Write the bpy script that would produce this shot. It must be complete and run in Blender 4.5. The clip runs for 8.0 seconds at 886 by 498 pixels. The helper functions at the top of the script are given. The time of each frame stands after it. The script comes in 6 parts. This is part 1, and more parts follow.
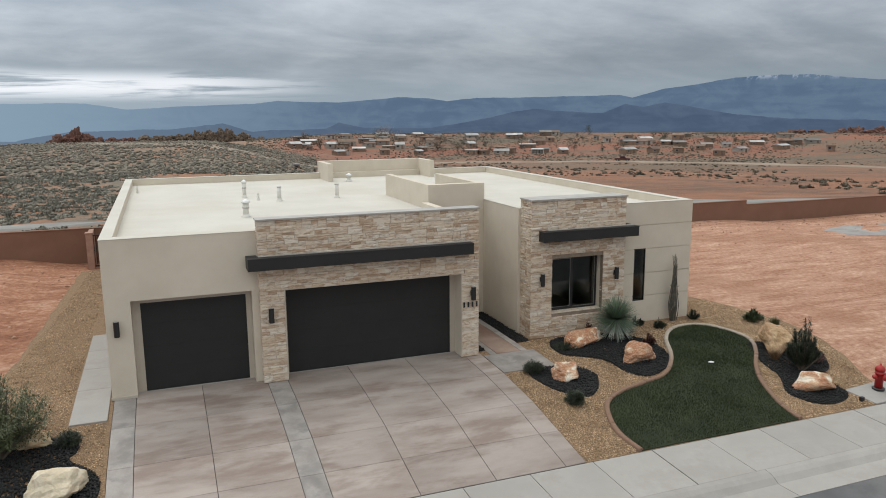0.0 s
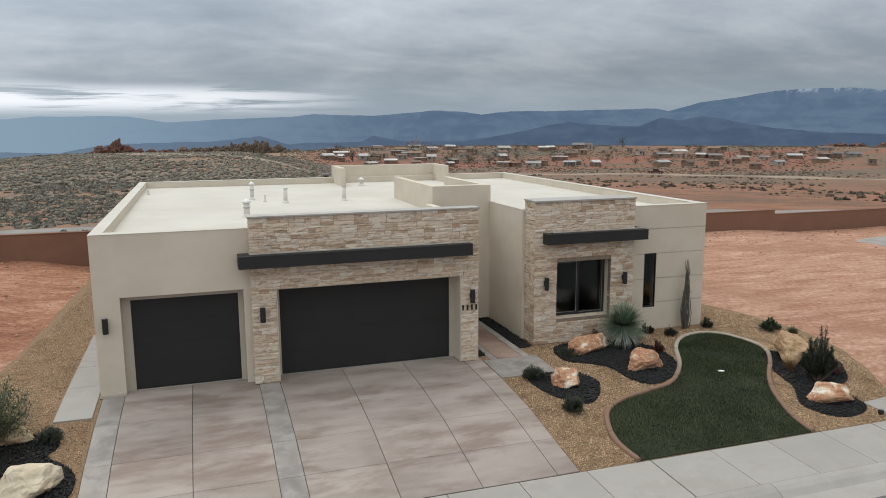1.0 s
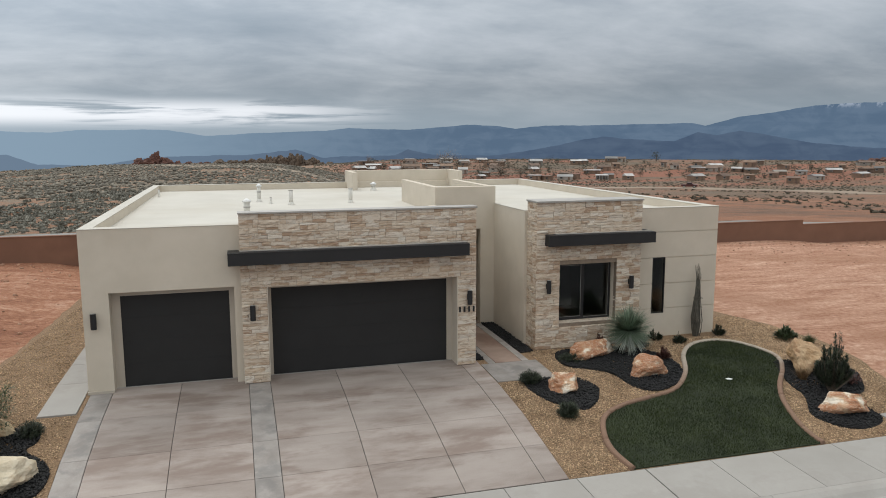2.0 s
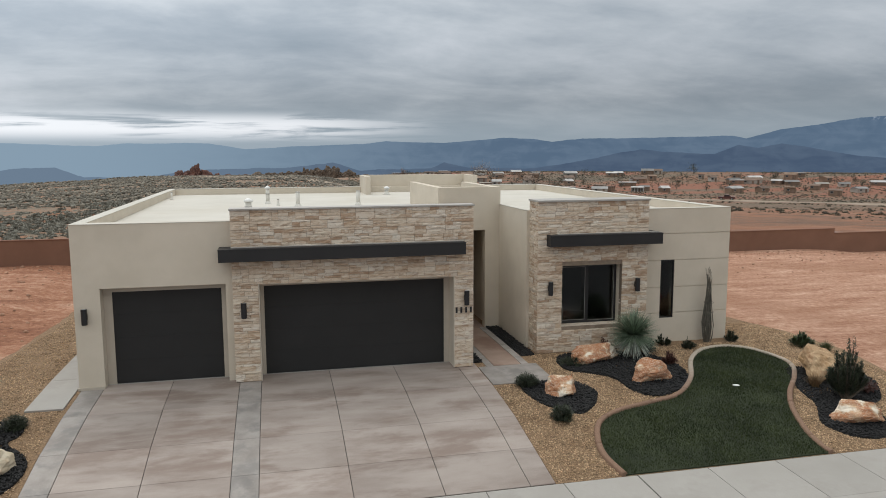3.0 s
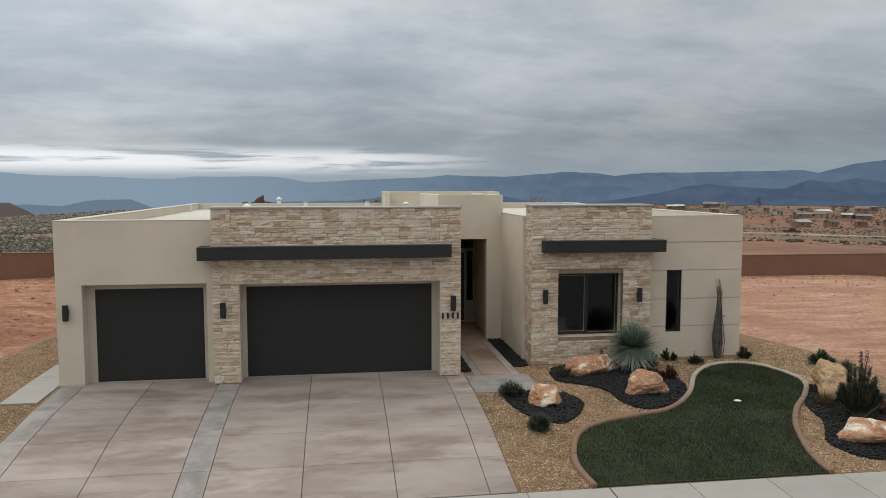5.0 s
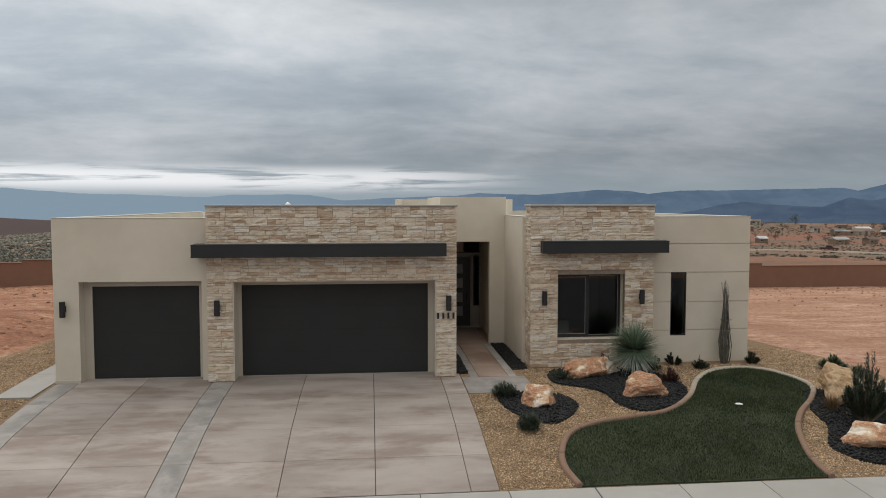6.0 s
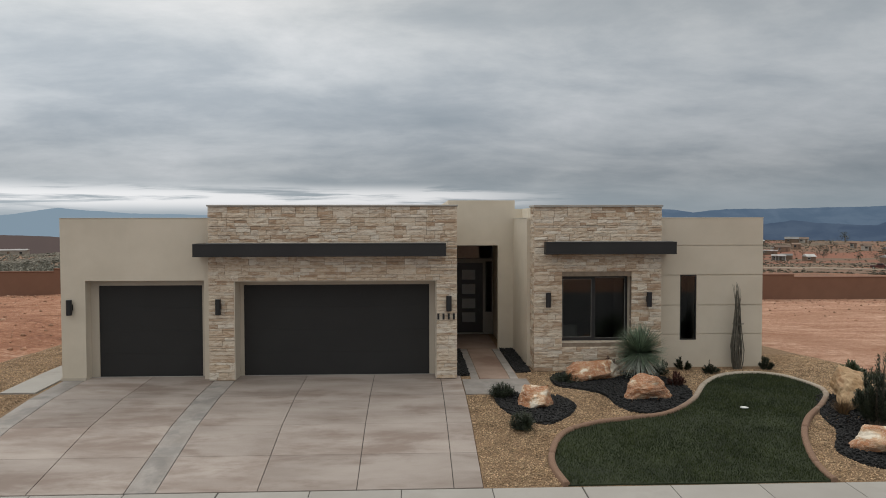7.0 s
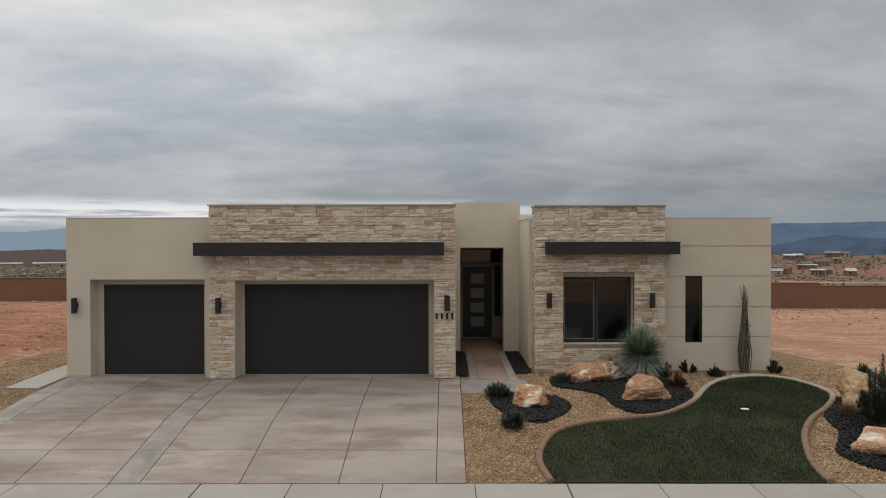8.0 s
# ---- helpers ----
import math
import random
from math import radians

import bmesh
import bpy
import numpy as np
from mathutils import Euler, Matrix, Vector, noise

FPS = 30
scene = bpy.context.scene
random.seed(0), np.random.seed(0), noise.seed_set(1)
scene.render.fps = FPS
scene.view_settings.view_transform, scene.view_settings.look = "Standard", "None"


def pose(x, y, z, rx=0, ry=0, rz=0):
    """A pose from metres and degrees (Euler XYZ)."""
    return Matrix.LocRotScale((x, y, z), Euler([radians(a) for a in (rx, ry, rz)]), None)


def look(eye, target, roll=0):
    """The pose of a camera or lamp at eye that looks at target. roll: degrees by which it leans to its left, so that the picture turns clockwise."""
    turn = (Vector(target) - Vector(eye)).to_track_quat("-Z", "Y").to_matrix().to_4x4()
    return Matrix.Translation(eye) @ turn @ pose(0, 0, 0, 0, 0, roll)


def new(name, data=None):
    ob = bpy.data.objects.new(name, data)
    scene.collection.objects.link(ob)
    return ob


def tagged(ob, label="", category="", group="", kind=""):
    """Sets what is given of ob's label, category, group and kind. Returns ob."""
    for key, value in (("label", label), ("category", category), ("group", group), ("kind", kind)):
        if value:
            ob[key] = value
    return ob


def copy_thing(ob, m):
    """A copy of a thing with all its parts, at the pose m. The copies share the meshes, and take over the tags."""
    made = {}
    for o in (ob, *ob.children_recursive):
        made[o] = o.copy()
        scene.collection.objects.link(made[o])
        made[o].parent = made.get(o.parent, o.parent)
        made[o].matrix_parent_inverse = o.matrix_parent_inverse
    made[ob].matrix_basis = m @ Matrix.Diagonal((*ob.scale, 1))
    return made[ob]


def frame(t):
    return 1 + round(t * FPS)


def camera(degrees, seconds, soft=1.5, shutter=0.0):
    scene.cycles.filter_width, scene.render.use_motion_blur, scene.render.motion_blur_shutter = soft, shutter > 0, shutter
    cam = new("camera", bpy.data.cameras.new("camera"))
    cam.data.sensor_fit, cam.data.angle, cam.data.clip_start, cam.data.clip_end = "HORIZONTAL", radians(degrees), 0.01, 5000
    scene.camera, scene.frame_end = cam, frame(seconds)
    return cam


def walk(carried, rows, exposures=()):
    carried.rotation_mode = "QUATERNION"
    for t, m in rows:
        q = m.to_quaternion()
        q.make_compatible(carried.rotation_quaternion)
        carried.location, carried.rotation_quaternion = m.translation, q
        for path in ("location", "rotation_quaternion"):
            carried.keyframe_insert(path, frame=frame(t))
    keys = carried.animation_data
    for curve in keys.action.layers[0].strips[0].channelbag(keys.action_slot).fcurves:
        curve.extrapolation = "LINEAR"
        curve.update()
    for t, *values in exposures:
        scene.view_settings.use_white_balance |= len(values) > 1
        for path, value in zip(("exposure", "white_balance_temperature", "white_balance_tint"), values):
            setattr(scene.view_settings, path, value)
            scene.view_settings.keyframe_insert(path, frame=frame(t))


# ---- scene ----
cam = camera(61.9, 8.0, soft=0.95)
PATH = [
    (0, (-0.449, 1.253, 7.333), (0.25, 3.09, 6.965), -0.4),
    (0.5, (0.097, 1.306, 7.107), (0.755, 3.162, 6.758), -0.3),
    (1, (0.662, 1.381, 6.88), (1.279, 3.254, 6.547), -0.3),
    (1.5, (1.208, 1.445, 6.637), (1.786, 3.334, 6.323), -0.2),
    (3, (2.926, 1.599, 5.961), (3.367, 3.533, 5.7), -0.2),
    (3.5, (3.478, 1.629, 5.723), (3.879, 3.574, 5.483), -0.2),
    (4, (4.028, 1.634, 5.48), (4.389, 3.59, 5.267), -0.2),
    (4.5, (4.524, 1.682, 5.29), (4.844, 3.647, 5.098), -0.1),
    (6, (5.951, 1.786, 4.568), (6.148, 3.773, 4.446), -0.0),
    (6.5, (6.539, 1.784, 4.294), (6.678, 3.776, 4.198), -0.1),
    (7, (7.035, 1.808, 4.064), (7.12, 3.805, 3.994), -0.1),
    (7.5, (7.484, 1.812, 3.85), (7.525, 3.811, 3.801), -0.1),
    (8, (7.963, 1.837, 3.662), (7.956, 3.837, 3.632), -0.1),
]
walk(cam, [(t, look(eye, target, roll)) for t, eye, target, roll in PATH],
     [(0.0, 0.1, 6450, 12), (1.5, 0.08, 6450, 12), (3.5, 0.01, 6520, 12), (4.5, -0.03, 6580, 12), (6.0, -0.1, 6660, 12), (7.0, -0.15, 6750, 12.5), (8.0, -0.2, 6850, 13)])
# ---- world, sun ----
world = bpy.data.worlds.new("overcast_sky")
scene.world = world
world.use_nodes = True


class Nodes:
    """A short hand for node trees."""

    def __init__(self, tree):
        self.tree = tree
        tree.nodes.clear()

    def add(self, kind):
        return self.tree.nodes.new(kind)

    def join(self, a, b):
        self.tree.links.new(a, b)

    def put(self, socket, value):
        if isinstance(value, bpy.types.NodeSocket):
            self.join(value, socket)
        else:
            socket.default_value = value

    def math(self, op, a, b=0.0, c=0.0):
        node = self.add("ShaderNodeMath")
        node.operation = op
        for n, v in enumerate((a, b, c)):
            self.put(node.inputs[n], v)
        return node.outputs[0]

    def noise(self, vector, scale, detail=4.0, rough=0.55, distort=0.0):
        node = self.add("ShaderNodeTexNoise")
        self.put(node.inputs["Vector"], vector)
        for key, v in (("Scale", scale), ("Detail", detail), ("Roughness", rough), ("Distortion", distort)):
            node.inputs[key].default_value = v
        return node.outputs["Fac"]

    def ramp(self, fac, stops):
        node = self.add("ShaderNodeValToRGB")
        el = node.color_ramp.elements
        while len(el) < len(stops):
            el.new(0.5)
        for e, (p, c) in zip(el, stops):
            e.position, e.color = p, (*c, 1)
        self.put(node.inputs[0], fac)
        return node.outputs[0]

    def mix(self, fac, a, b, blend="MIX"):
        node = self.add("ShaderNodeMix")
        node.data_type, node.blend_type = "RGBA", blend
        self.put(node.inputs[0], fac)
        self.put(node.inputs[6], a)
        self.put(node.inputs[7], b)
        return node.outputs[2]

    def span(self, v, a, b, c=0.0, d=1.0, smooth=True):
        node = self.add("ShaderNodeMapRange")
        node.interpolation_type = "SMOOTHSTEP" if smooth else "LINEAR"
        for n, x in enumerate((v, a, b, c, d)):
            self.put(node.inputs[n], x)
        return node.outputs[0]

    def scaled(self, vector, s, at=(0, 0, 0), turn=(0, 0, 0)):
        node = self.add("ShaderNodeMapping")
        self.put(node.inputs[0], vector)
        node.inputs[1].default_value, node.inputs[2].default_value, node.inputs[3].default_value = at, turn, s
        return node.outputs[0]


SUN_ELEVATION, SUN_AZIMUTH = 52.0, -12.0  # degrees; azimuth to the right of +y


def make_sky():
    n = Nodes(world.node_tree)
    out = n.add("ShaderNodeOutputWorld")
    bg = n.add("ShaderNodeBackground")
    n.join(bg.outputs[0], out.inputs[0])
    sky = n.add("ShaderNodeTexSky")
    sky.sky_type, sky.sun_disc, sky.sun_elevation, sky.sun_rotation = "NISHITA", False, radians(SUN_ELEVATION), radians(SUN_AZIMUTH)
    way = n.add("ShaderNodeTexCoord").outputs["Generated"]
    sep = n.add("ShaderNodeSeparateXYZ")
    n.join(way, sep.inputs[0])
    x, y, z = sep.outputs
    up = n.math("MAXIMUM", z, 0.0)
    low = n.math("ADD", up, 0.22)
    flat = n.add("ShaderNodeCombineXYZ")
    n.join(n.math("DIVIDE", x, low), flat.inputs[0])
    n.join(n.math("DIVIDE", y, low), flat.inputs[1])
    deck = flat.outputs[0]
    big = n.noise(n.scaled(deck, (0.8, 1.0, 1.0), (3.1, 0.4, 0)), 0.8, 3, 0.5, 0.2)
    mid = n.noise(n.scaled(deck, (0.85, 1.15, 1.0), (7.7, 2.4, 0)), 2.1, 8, 0.6, 0.2)
    fac = n.math("ADD", n.math("MULTIPLY", big, 0.52), n.math("MULTIPLY", mid, 0.48))
    clouds = n.ramp(fac, [(0.34, (0.265, 0.31, 0.34)), (0.45, (0.34, 0.38, 0.405)), (0.54, (0.44, 0.475, 0.49)), (0.66, (0.57, 0.595, 0.605))])
    # bright gaps low over the far range, widest towards the hidden sun
    streak = n.noise(n.scaled(way, (2.6, 2.6, 46.0), (0.3, 0.9, 2.2)), 1.7, 6, 0.62, 0.4)
    haze = n.math("MULTIPLY", n.span(z, 0.075, 0.01), 0.75)
    clouds = n.mix(haze, clouds, (0.35, 0.43, 0.475, 1))
    band = n.math("MULTIPLY", n.span(z, 0.010, 0.030), n.span(z, 0.036, 0.056, 1.0, 0.0))
    side = n.math("MULTIPLY", n.span(x, 0.26, 0.02), n.span(y, 0.1, 0.7))
    gap = n.math("MULTIPLY", n.math("MULTIPLY", band, side), n.span(streak, 0.36, 0.52))
    clouds = n.mix(gap, clouds, (0.90, 0.915, 0.905, 1))
    clouds = n.mix(n.span(z, 0.30, 0.10), clouds, n.mix(1.0, clouds, (0.965, 1.0, 1.055, 1), "MULTIPLY"))
    lift = n.math("MULTIPLY", n.math("MULTIPLY", n.span(z, 0.03, 0.24, 0.86, 1.30), n.span(x, 0.55, -0.45, 0.86, 1.16)), n.span(z, 0.30, 1.0, 1.0, ZENITH))
    clouds = n.mix(n.span(z, 0.22, 0.5), clouds, n.mix(1.0, clouds, (1.05, 1.0, 0.935, 1), "MULTIPLY"))
    both = n.mix(0.004, clouds, sky.outputs[0])
    n.join(both, bg.inputs[0])
    n.join(lift, bg.inputs[1])


ZENITH = 2.5
make_sky()
sun = new("sun", bpy.data.lights.new("sun", "SUN"))
sun.data.energy, sun.data.angle, sun.data.color = 0.8, radians(25), (1.0, 0.95, 0.88)
a, e = radians(SUN_AZIMUTH), radians(SUN_ELEVATION)
sun.matrix_world = look((60 * math.sin(a) * math.cos(e), 60 * math.cos(a) * math.cos(e), 60 * math.sin(e)), (0, 0, 0))


# ---- materials ----
def material(name, dark, light, scale=3.0, fine=40.0, rough=0.8, bump=0.2, metal=0.0, stain=None, stain_scale=0.6, stain_amount=0.5,
             stretch=(1, 1, 1), spread=0.0, fine_amount=0.35, bump_dist=0.01, rough_vary=0.1, island=0.0):
    """Two scales of variation between two colours, optional stains, fine relief, and a spread of tone between pieces."""
    m = bpy.data.materials.new(name)
    m.use_nodes = True
    n = Nodes(m.node_tree)
    out, b = n.add("ShaderNodeOutputMaterial"), n.add("ShaderNodeBsdfPrincipled")
    n.join(b.outputs[0], out.inputs[0])
    at = n.scaled(n.add("ShaderNodeTexCoord").outputs["Object"], stretch)
    coarse, grain = n.noise(at, scale, 5), n.noise(at, fine, 3, 0.6)
    fac = n.math("ADD", n.math("MULTIPLY", coarse, 1 - fine_amount), n.math("MULTIPLY", grain, fine_amount))
    col = n.mix(n.span(fac, 0.32, 0.68), (*dark, 1), (*light, 1))
    if stain:
        col = n.mix(n.math("MULTIPLY", n.span(n.noise(at, stain_scale, 6, 0.65, 0.15), 0.46, 0.66), stain_amount), col, (*stain, 1))
    tone = None
    if spread:
        tone = n.span(n.add("ShaderNodeObjectInfo").outputs["Random"], 0, 1, 1 - spread, 1 + spread, False)
    elif island:
        tone = n.span(n.add("ShaderNodeNewGeometry").outputs["Random Per Island"], 0, 1, 1 - island, 1 + island, False)
    if tone is not None:
        mul = n.add("ShaderNodeCombineXYZ")
        for s in mul.inputs:
            n.join(tone, s)
        col = n.mix(1.0, col, mul.outputs[0], "MULTIPLY")
    n.join(col, b.inputs["Base Color"])
    n.put(b.inputs["Roughness"], n.span(grain, 0.3, 0.7, max(0.02, rough - rough_vary), min(1, rough + rough_vary)))
    b.inputs["Metallic"].default_value = metal
    if bump:
        bp = n.add("ShaderNodeBump")
        bp.inputs["Strength"].default_value, bp.inputs["Distance"].default_value = bump, bump_dist
        n.join(fac, bp.inputs["Height"])
        n.join(bp.outputs[0], b.inputs["Normal"])
    return m


M_STUCCO = material("sand_stucco", (0.585, 0.52, 0.425), (0.655, 0.585, 0.485), 1.2, 160, 0.92, 0.35, bump_dist=0.004, stain=(0.55, 0.48, 0.385), stain_scale=0.35, stain_amount=0.35)
M_ROOF = material("cream_roof_membrane", (0.53, 0.505, 0.445), (0.60, 0.575, 0.515), 0.5, 9, 0.85, 0.08, stain=(0.50, 0.46, 0.385), stain_scale=0.22, stain_amount=0.5)
M_TRIM = material("taupe_trim", (0.45, 0.40, 0.33), (0.50, 0.44, 0.365), 2, 60, 0.6, 0.1)
M_DOOR = material("charcoal_door", (0.013, 0.0125, 0.0125), (0.017, 0.0165, 0.0165), 1.5, 220, 0.68, 0.12, bump_dist=0.002)
M_BLACK = material("black_metal", (0.012, 0.012, 0.013), (0.018, 0.018, 0.02), 3, 90, 0.4, 0.05)
M_STEEL = material("charcoal_steel", (0.012, 0.012, 0.013), (0.018, 0.018, 0.019), 1.2, 60, 0.55, 0.06)
M_COPING = material("grey_metal_coping", (0.36, 0.345, 0.32), (0.46, 0.44, 0.41), 2, 40, 0.5, 0.05, 0.2)
M_CONCRETE = material("stained_concrete", (0.265, 0.217, 0.188), (0.39, 0.336, 0.30), 1.1, 90, 0.74, 0.15, stain=(0.20, 0.147, 0.12), stain_scale=0.8, stain_amount=0.8, stretch=(0.5, 1.5, 1), spread=0.10, bump_dist=0.004)
M_CONCRETE_BROWN = material("brown_stained_concrete", (0.22, 0.145, 0.11), (0.34, 0.25, 0.20), 0.9, 60, 0.72, 0.12, stain=(0.19, 0.11, 0.08), stain_scale=0.6, stain_amount=0.7, spread=0.08, bump_dist=0.004)
M_BAND = material("grey_concrete_band", (0.25, 0.222, 0.20), (0.36, 0.33, 0.305), 2.2, 60, 0.76, 0.15, stain=(0.19, 0.18, 0.17), stain_scale=1.6, stain_amount=0.7, spread=0.15, bump_dist=0.004)
M_WALK = material("pale_concrete", (0.315, 0.297, 0.27), (0.38, 0.362, 0.335), 0.7, 70, 0.85, 0.15, stain=(0.265, 0.243, 0.217), stain_scale=0.7, stain_amount=0.5, spread=0.06, bump_dist=0.003)
M_JOINT = material("dark_joint", (0.05, 0.045, 0.04), (0.11, 0.10, 0.09), 4, 60, 0.95, 0.2)
M_ASPHALT = material("asphalt", (0.075, 0.075, 0.078), (0.13, 0.13, 0.132), 0.8, 90, 0.9, 0.4, stain=(0.17, 0.165, 0.16), stain_scale=0.4, stain_amount=0.5, bump_dist=0.006)
M_GRAVEL = material("tan_gravel", (0.105, 0.058, 0.030), (0.385, 0.255, 0.145), 21, 70, 0.95, 1.0, fine_amount=0.55, bump_dist=0.03, stain=(0.22, 0.14, 0.078), stain_scale=0.5, stain_amount=0.35)
M_PEBBLE = material("gravel_pebbles", (0.31, 0.20, 0.115), (0.52, 0.375, 0.235), 3, 20, 0.95, 0.2, island=0.6)
M_LAVA = material("black_lava_rock", (0.0045, 0.0043, 0.0045), (0.015, 0.0145, 0.015), 14, 60, 0.8, 0.8, island=0.5, bump_dist=0.01)
M_WALLBLOCK = material("terracotta_stucco", (0.19, 0.098, 0.064), (0.235, 0.125, 0.082), 0.6, 50, 0.95, 0.2, stain=(0.16, 0.082, 0.055), stain_scale=0.3, stain_amount=0.4)


def part(name, bm, mat, parent=None, label="", kind=""):
    """Links a bmesh as one mesh object, under a thing or under a part."""
    mesh = bpy.data.meshes.new(name)
    bm.to_mesh(mesh)
    bm.free()
    mesh.materials.append(mat)
    ob = new(name, mesh)
    ob.parent = parent
    return tagged(ob, label, kind=kind)


def empty(name, label, category, group="", kind="", at=(0, 0, 0)):
    ob = new(name)
    ob.empty_display_size = 0.2
    ob.location = at
    return tagged(ob, label, category, group, kind)


def add_box(bm, x0, x1, y0, y1, z0, z1, bevel=0.0):
    vs = [bm.verts.new(p) for p in ((x0, y0, z0), (x1, y0, z0), (x1, y1, z0), (x0, y1, z0), (x0, y0, z1), (x1, y0, z1), (x1, y1, z1), (x0, y1, z1))]
    fs = [bm.faces.new([vs[i] for i in q]) for q in ((3, 2, 1, 0), (4, 5, 6, 7), (0, 1, 5, 4), (1, 2, 6, 5), (2, 3, 7, 6), (3, 0, 4, 7))]
    if bevel:
        bmesh.ops.bevel(bm, geom=list({e for f in fs for e in f.edges}), offset=bevel, segments=2, affect="EDGES", profile=0.5)
    return bm


def box(x0, x1, y0, y1, z0, z1, bevel=0.0):
    return add_box(bmesh.new(), x0, x1, y0, y1, z0, z1, bevel)


def prism(points, z0, z1, bevel=0.0):
    """An upright prism over a plan; z0 and z1 may be functions of x, y."""
    bm = bmesh.new()
    h = lambda z, p: z(*p) if callable(z) else z
    lo = [bm.verts.new((*p, h(z0, p))) for p in points]
    hi = [bm.verts.new((*p, h(z1, p))) for p in points]
    top = bm.faces.new(hi)
    bm.faces.new(lo[::-1])
    for i in range(len(points)):
        j = (i + 1) % len(points)
        bm.faces.new((lo[i], lo[j], hi[j], hi[i]))
    bmesh.ops.recalc_face_normals(bm, faces=bm.faces)
    if bevel:
        bmesh.ops.bevel(bm, geom=list(top.edges), offset=bevel, segments=2, affect="EDGES")
    return bm


def wall_xz(x0, x1, z0, z1, y0, y1, holes=()):
    """A wall across x with thickness y0 to y1 and openings (xa, xb, za, zb) right through it."""
    xs = sorted({x0, x1, *(v for h in holes for v in h[:2] if x0 < v < x1)})
    zs = sorted({z0, z1, *(v for h in holes for v in h[2:] if z0 < v < z1)})
    full = {}
    for i in range(len(xs) - 1):
        for k in range(len(zs) - 1):
            cx, cz = (xs[i] + xs[i + 1]) / 2, (zs[k] + zs[k + 1]) / 2
            full[i, k] = not any(h[0] < cx < h[1] and h[2] < cz < h[3] for h in holes)
    bm = bmesh.new()
    made = {}

    def v(x, y, z):
        if (x, y, z) not in made:
            made[x, y, z] = bm.verts.new((x, y, z))
        return made[x, y, z]

    for (i, k), solid in full.items():
        if not solid:
            continue
        a, b, c, d = xs[i], xs[i + 1], zs[k], zs[k + 1]
        bm.faces.new((v(a, y0, c), v(b, y0, c), v(b, y0, d), v(a, y0, d)))
        bm.faces.new((v(b, y1, c), v(a, y1, c), v(a, y1, d), v(b, y1, d)))
        if not full.get((i - 1, k)):
            bm.faces.new((v(a, y1, c), v(a, y0, c), v(a, y0, d), v(a, y1, d)))
        if not full.get((i + 1, k)):
            bm.faces.new((v(b, y0, c), v(b, y1, c), v(b, y1, d), v(b, y0, d)))
        if not full.get((i, k - 1)):
            bm.faces.new((v(a, y1, c), v(b, y1, c), v(b, y0, c), v(a, y0, c)))
        if not full.get((i, k + 1)):
            bm.faces.new((v(a, y0, d), v(b, y0, d), v(b, y1, d), v(a, y1, d)))
    return bm


def smooth_steps(v, a, b):
    t = np.clip((np.asarray(v, float) - a) / (b - a), 0, 1)
    return t * t * (3 - 2 * t)


# ---- the lie of the land ----
SLOPE_Y = (12.2, 12.9, 13.3, 15.01, 16.32, 17.66, 19.5, 21.62)
SLOPE_Z = (-0.94, -0.95, -0.80, -0.74, -0.50, -0.255, -0.075, 0.0)


def yard(x, y):
    """Height of the finished lot: level at the house, falling to the pavement."""
    return float(np.interp(y, SLOPE_Y, SLOPE_Z))


def fbm(x, y, scale, octaves=4, seed=0.0):
    total, amp = np.zeros(np.shape(x)), 0.5
    for k in range(octaves):
        f = scale * 2**k
        total = total + amp * np.array([noise.noise((px * f + seed, py * f - seed, 0.37 * k + seed)) for px, py in zip(np.ravel(x), np.ravel(y))]).reshape(np.shape(x))
        amp *= 0.5
    return total


def land(x, y, rough=True):
    """Height of the natural ground, also far away."""
    x, y = np.asarray(x, float), np.asarray(y, float)
    base = np.interp(y, (11.0, 12.2, 12.9, 15.0, 16.2, 17.7, 19.6, 21.6), (-1.0, -1.0, -0.98, -0.80, -0.58, -0.31, -0.13, -0.06))
    right = smooth_steps(x, 19.2, 22.5)
    lot = base - (0.14 + 0.32 * smooth_steps(x, 35, 40)) * right * smooth_steps(y, 15.5, 24) + 0.34 * smooth_steps(-x, 4.5, 8) * smooth_steps(y, 17, 30)
    r, az = np.hypot(x, y), np.degrees(np.arctan2(x, y))
    far_l = np.interp(r, (0, 50, 60, 160, 250, 330, 500, 700, 900, 5000), (0.2, 0.1, 0.0, -0.5, -1.4, -5.5, -12.5, -18, -30, -420))
    far_r = np.interp(r, (0, 50, 60, 110, 190, 260, 300, 380, 440, 600, 900, 5000), (-0.2, -0.2, -0.2, -2.4, -7.2, -9.9, -9.6, -4.4, -5.6, -20, -60, -420))
    lean = np.interp(az, (-60, -25, -19, -12, -8, 180), (-4.2, -3.8, -2.2, -1.0, 0, 0)) * smooth_steps(r, 60, 200)
    far = far_l + (far_r - far_l) * smooth_steps(az, 2, 14) + lean
    beyond = smooth_steps(y, 42.5, 46)
    h = lot * (1 - beyond) + far * beyond
    if rough:
        bumps = fbm(x, y, 0.35, 3) * 0.22 + fbm(x, y, 0.05, 3, 4.0) * 0.5
        wild = np.maximum(smooth_steps(x, 19.6, 21.5) * smooth_steps(y, 17, 19), np.maximum(smooth_steps(-x, 4.6, 6) * smooth_steps(y, 21, 24), smooth_steps(y, 42, 44)))
        h = h + bumps * wild * np.where(y > 44, 1.3, np.where(x < 0, 0.75, 0.4))
    return h


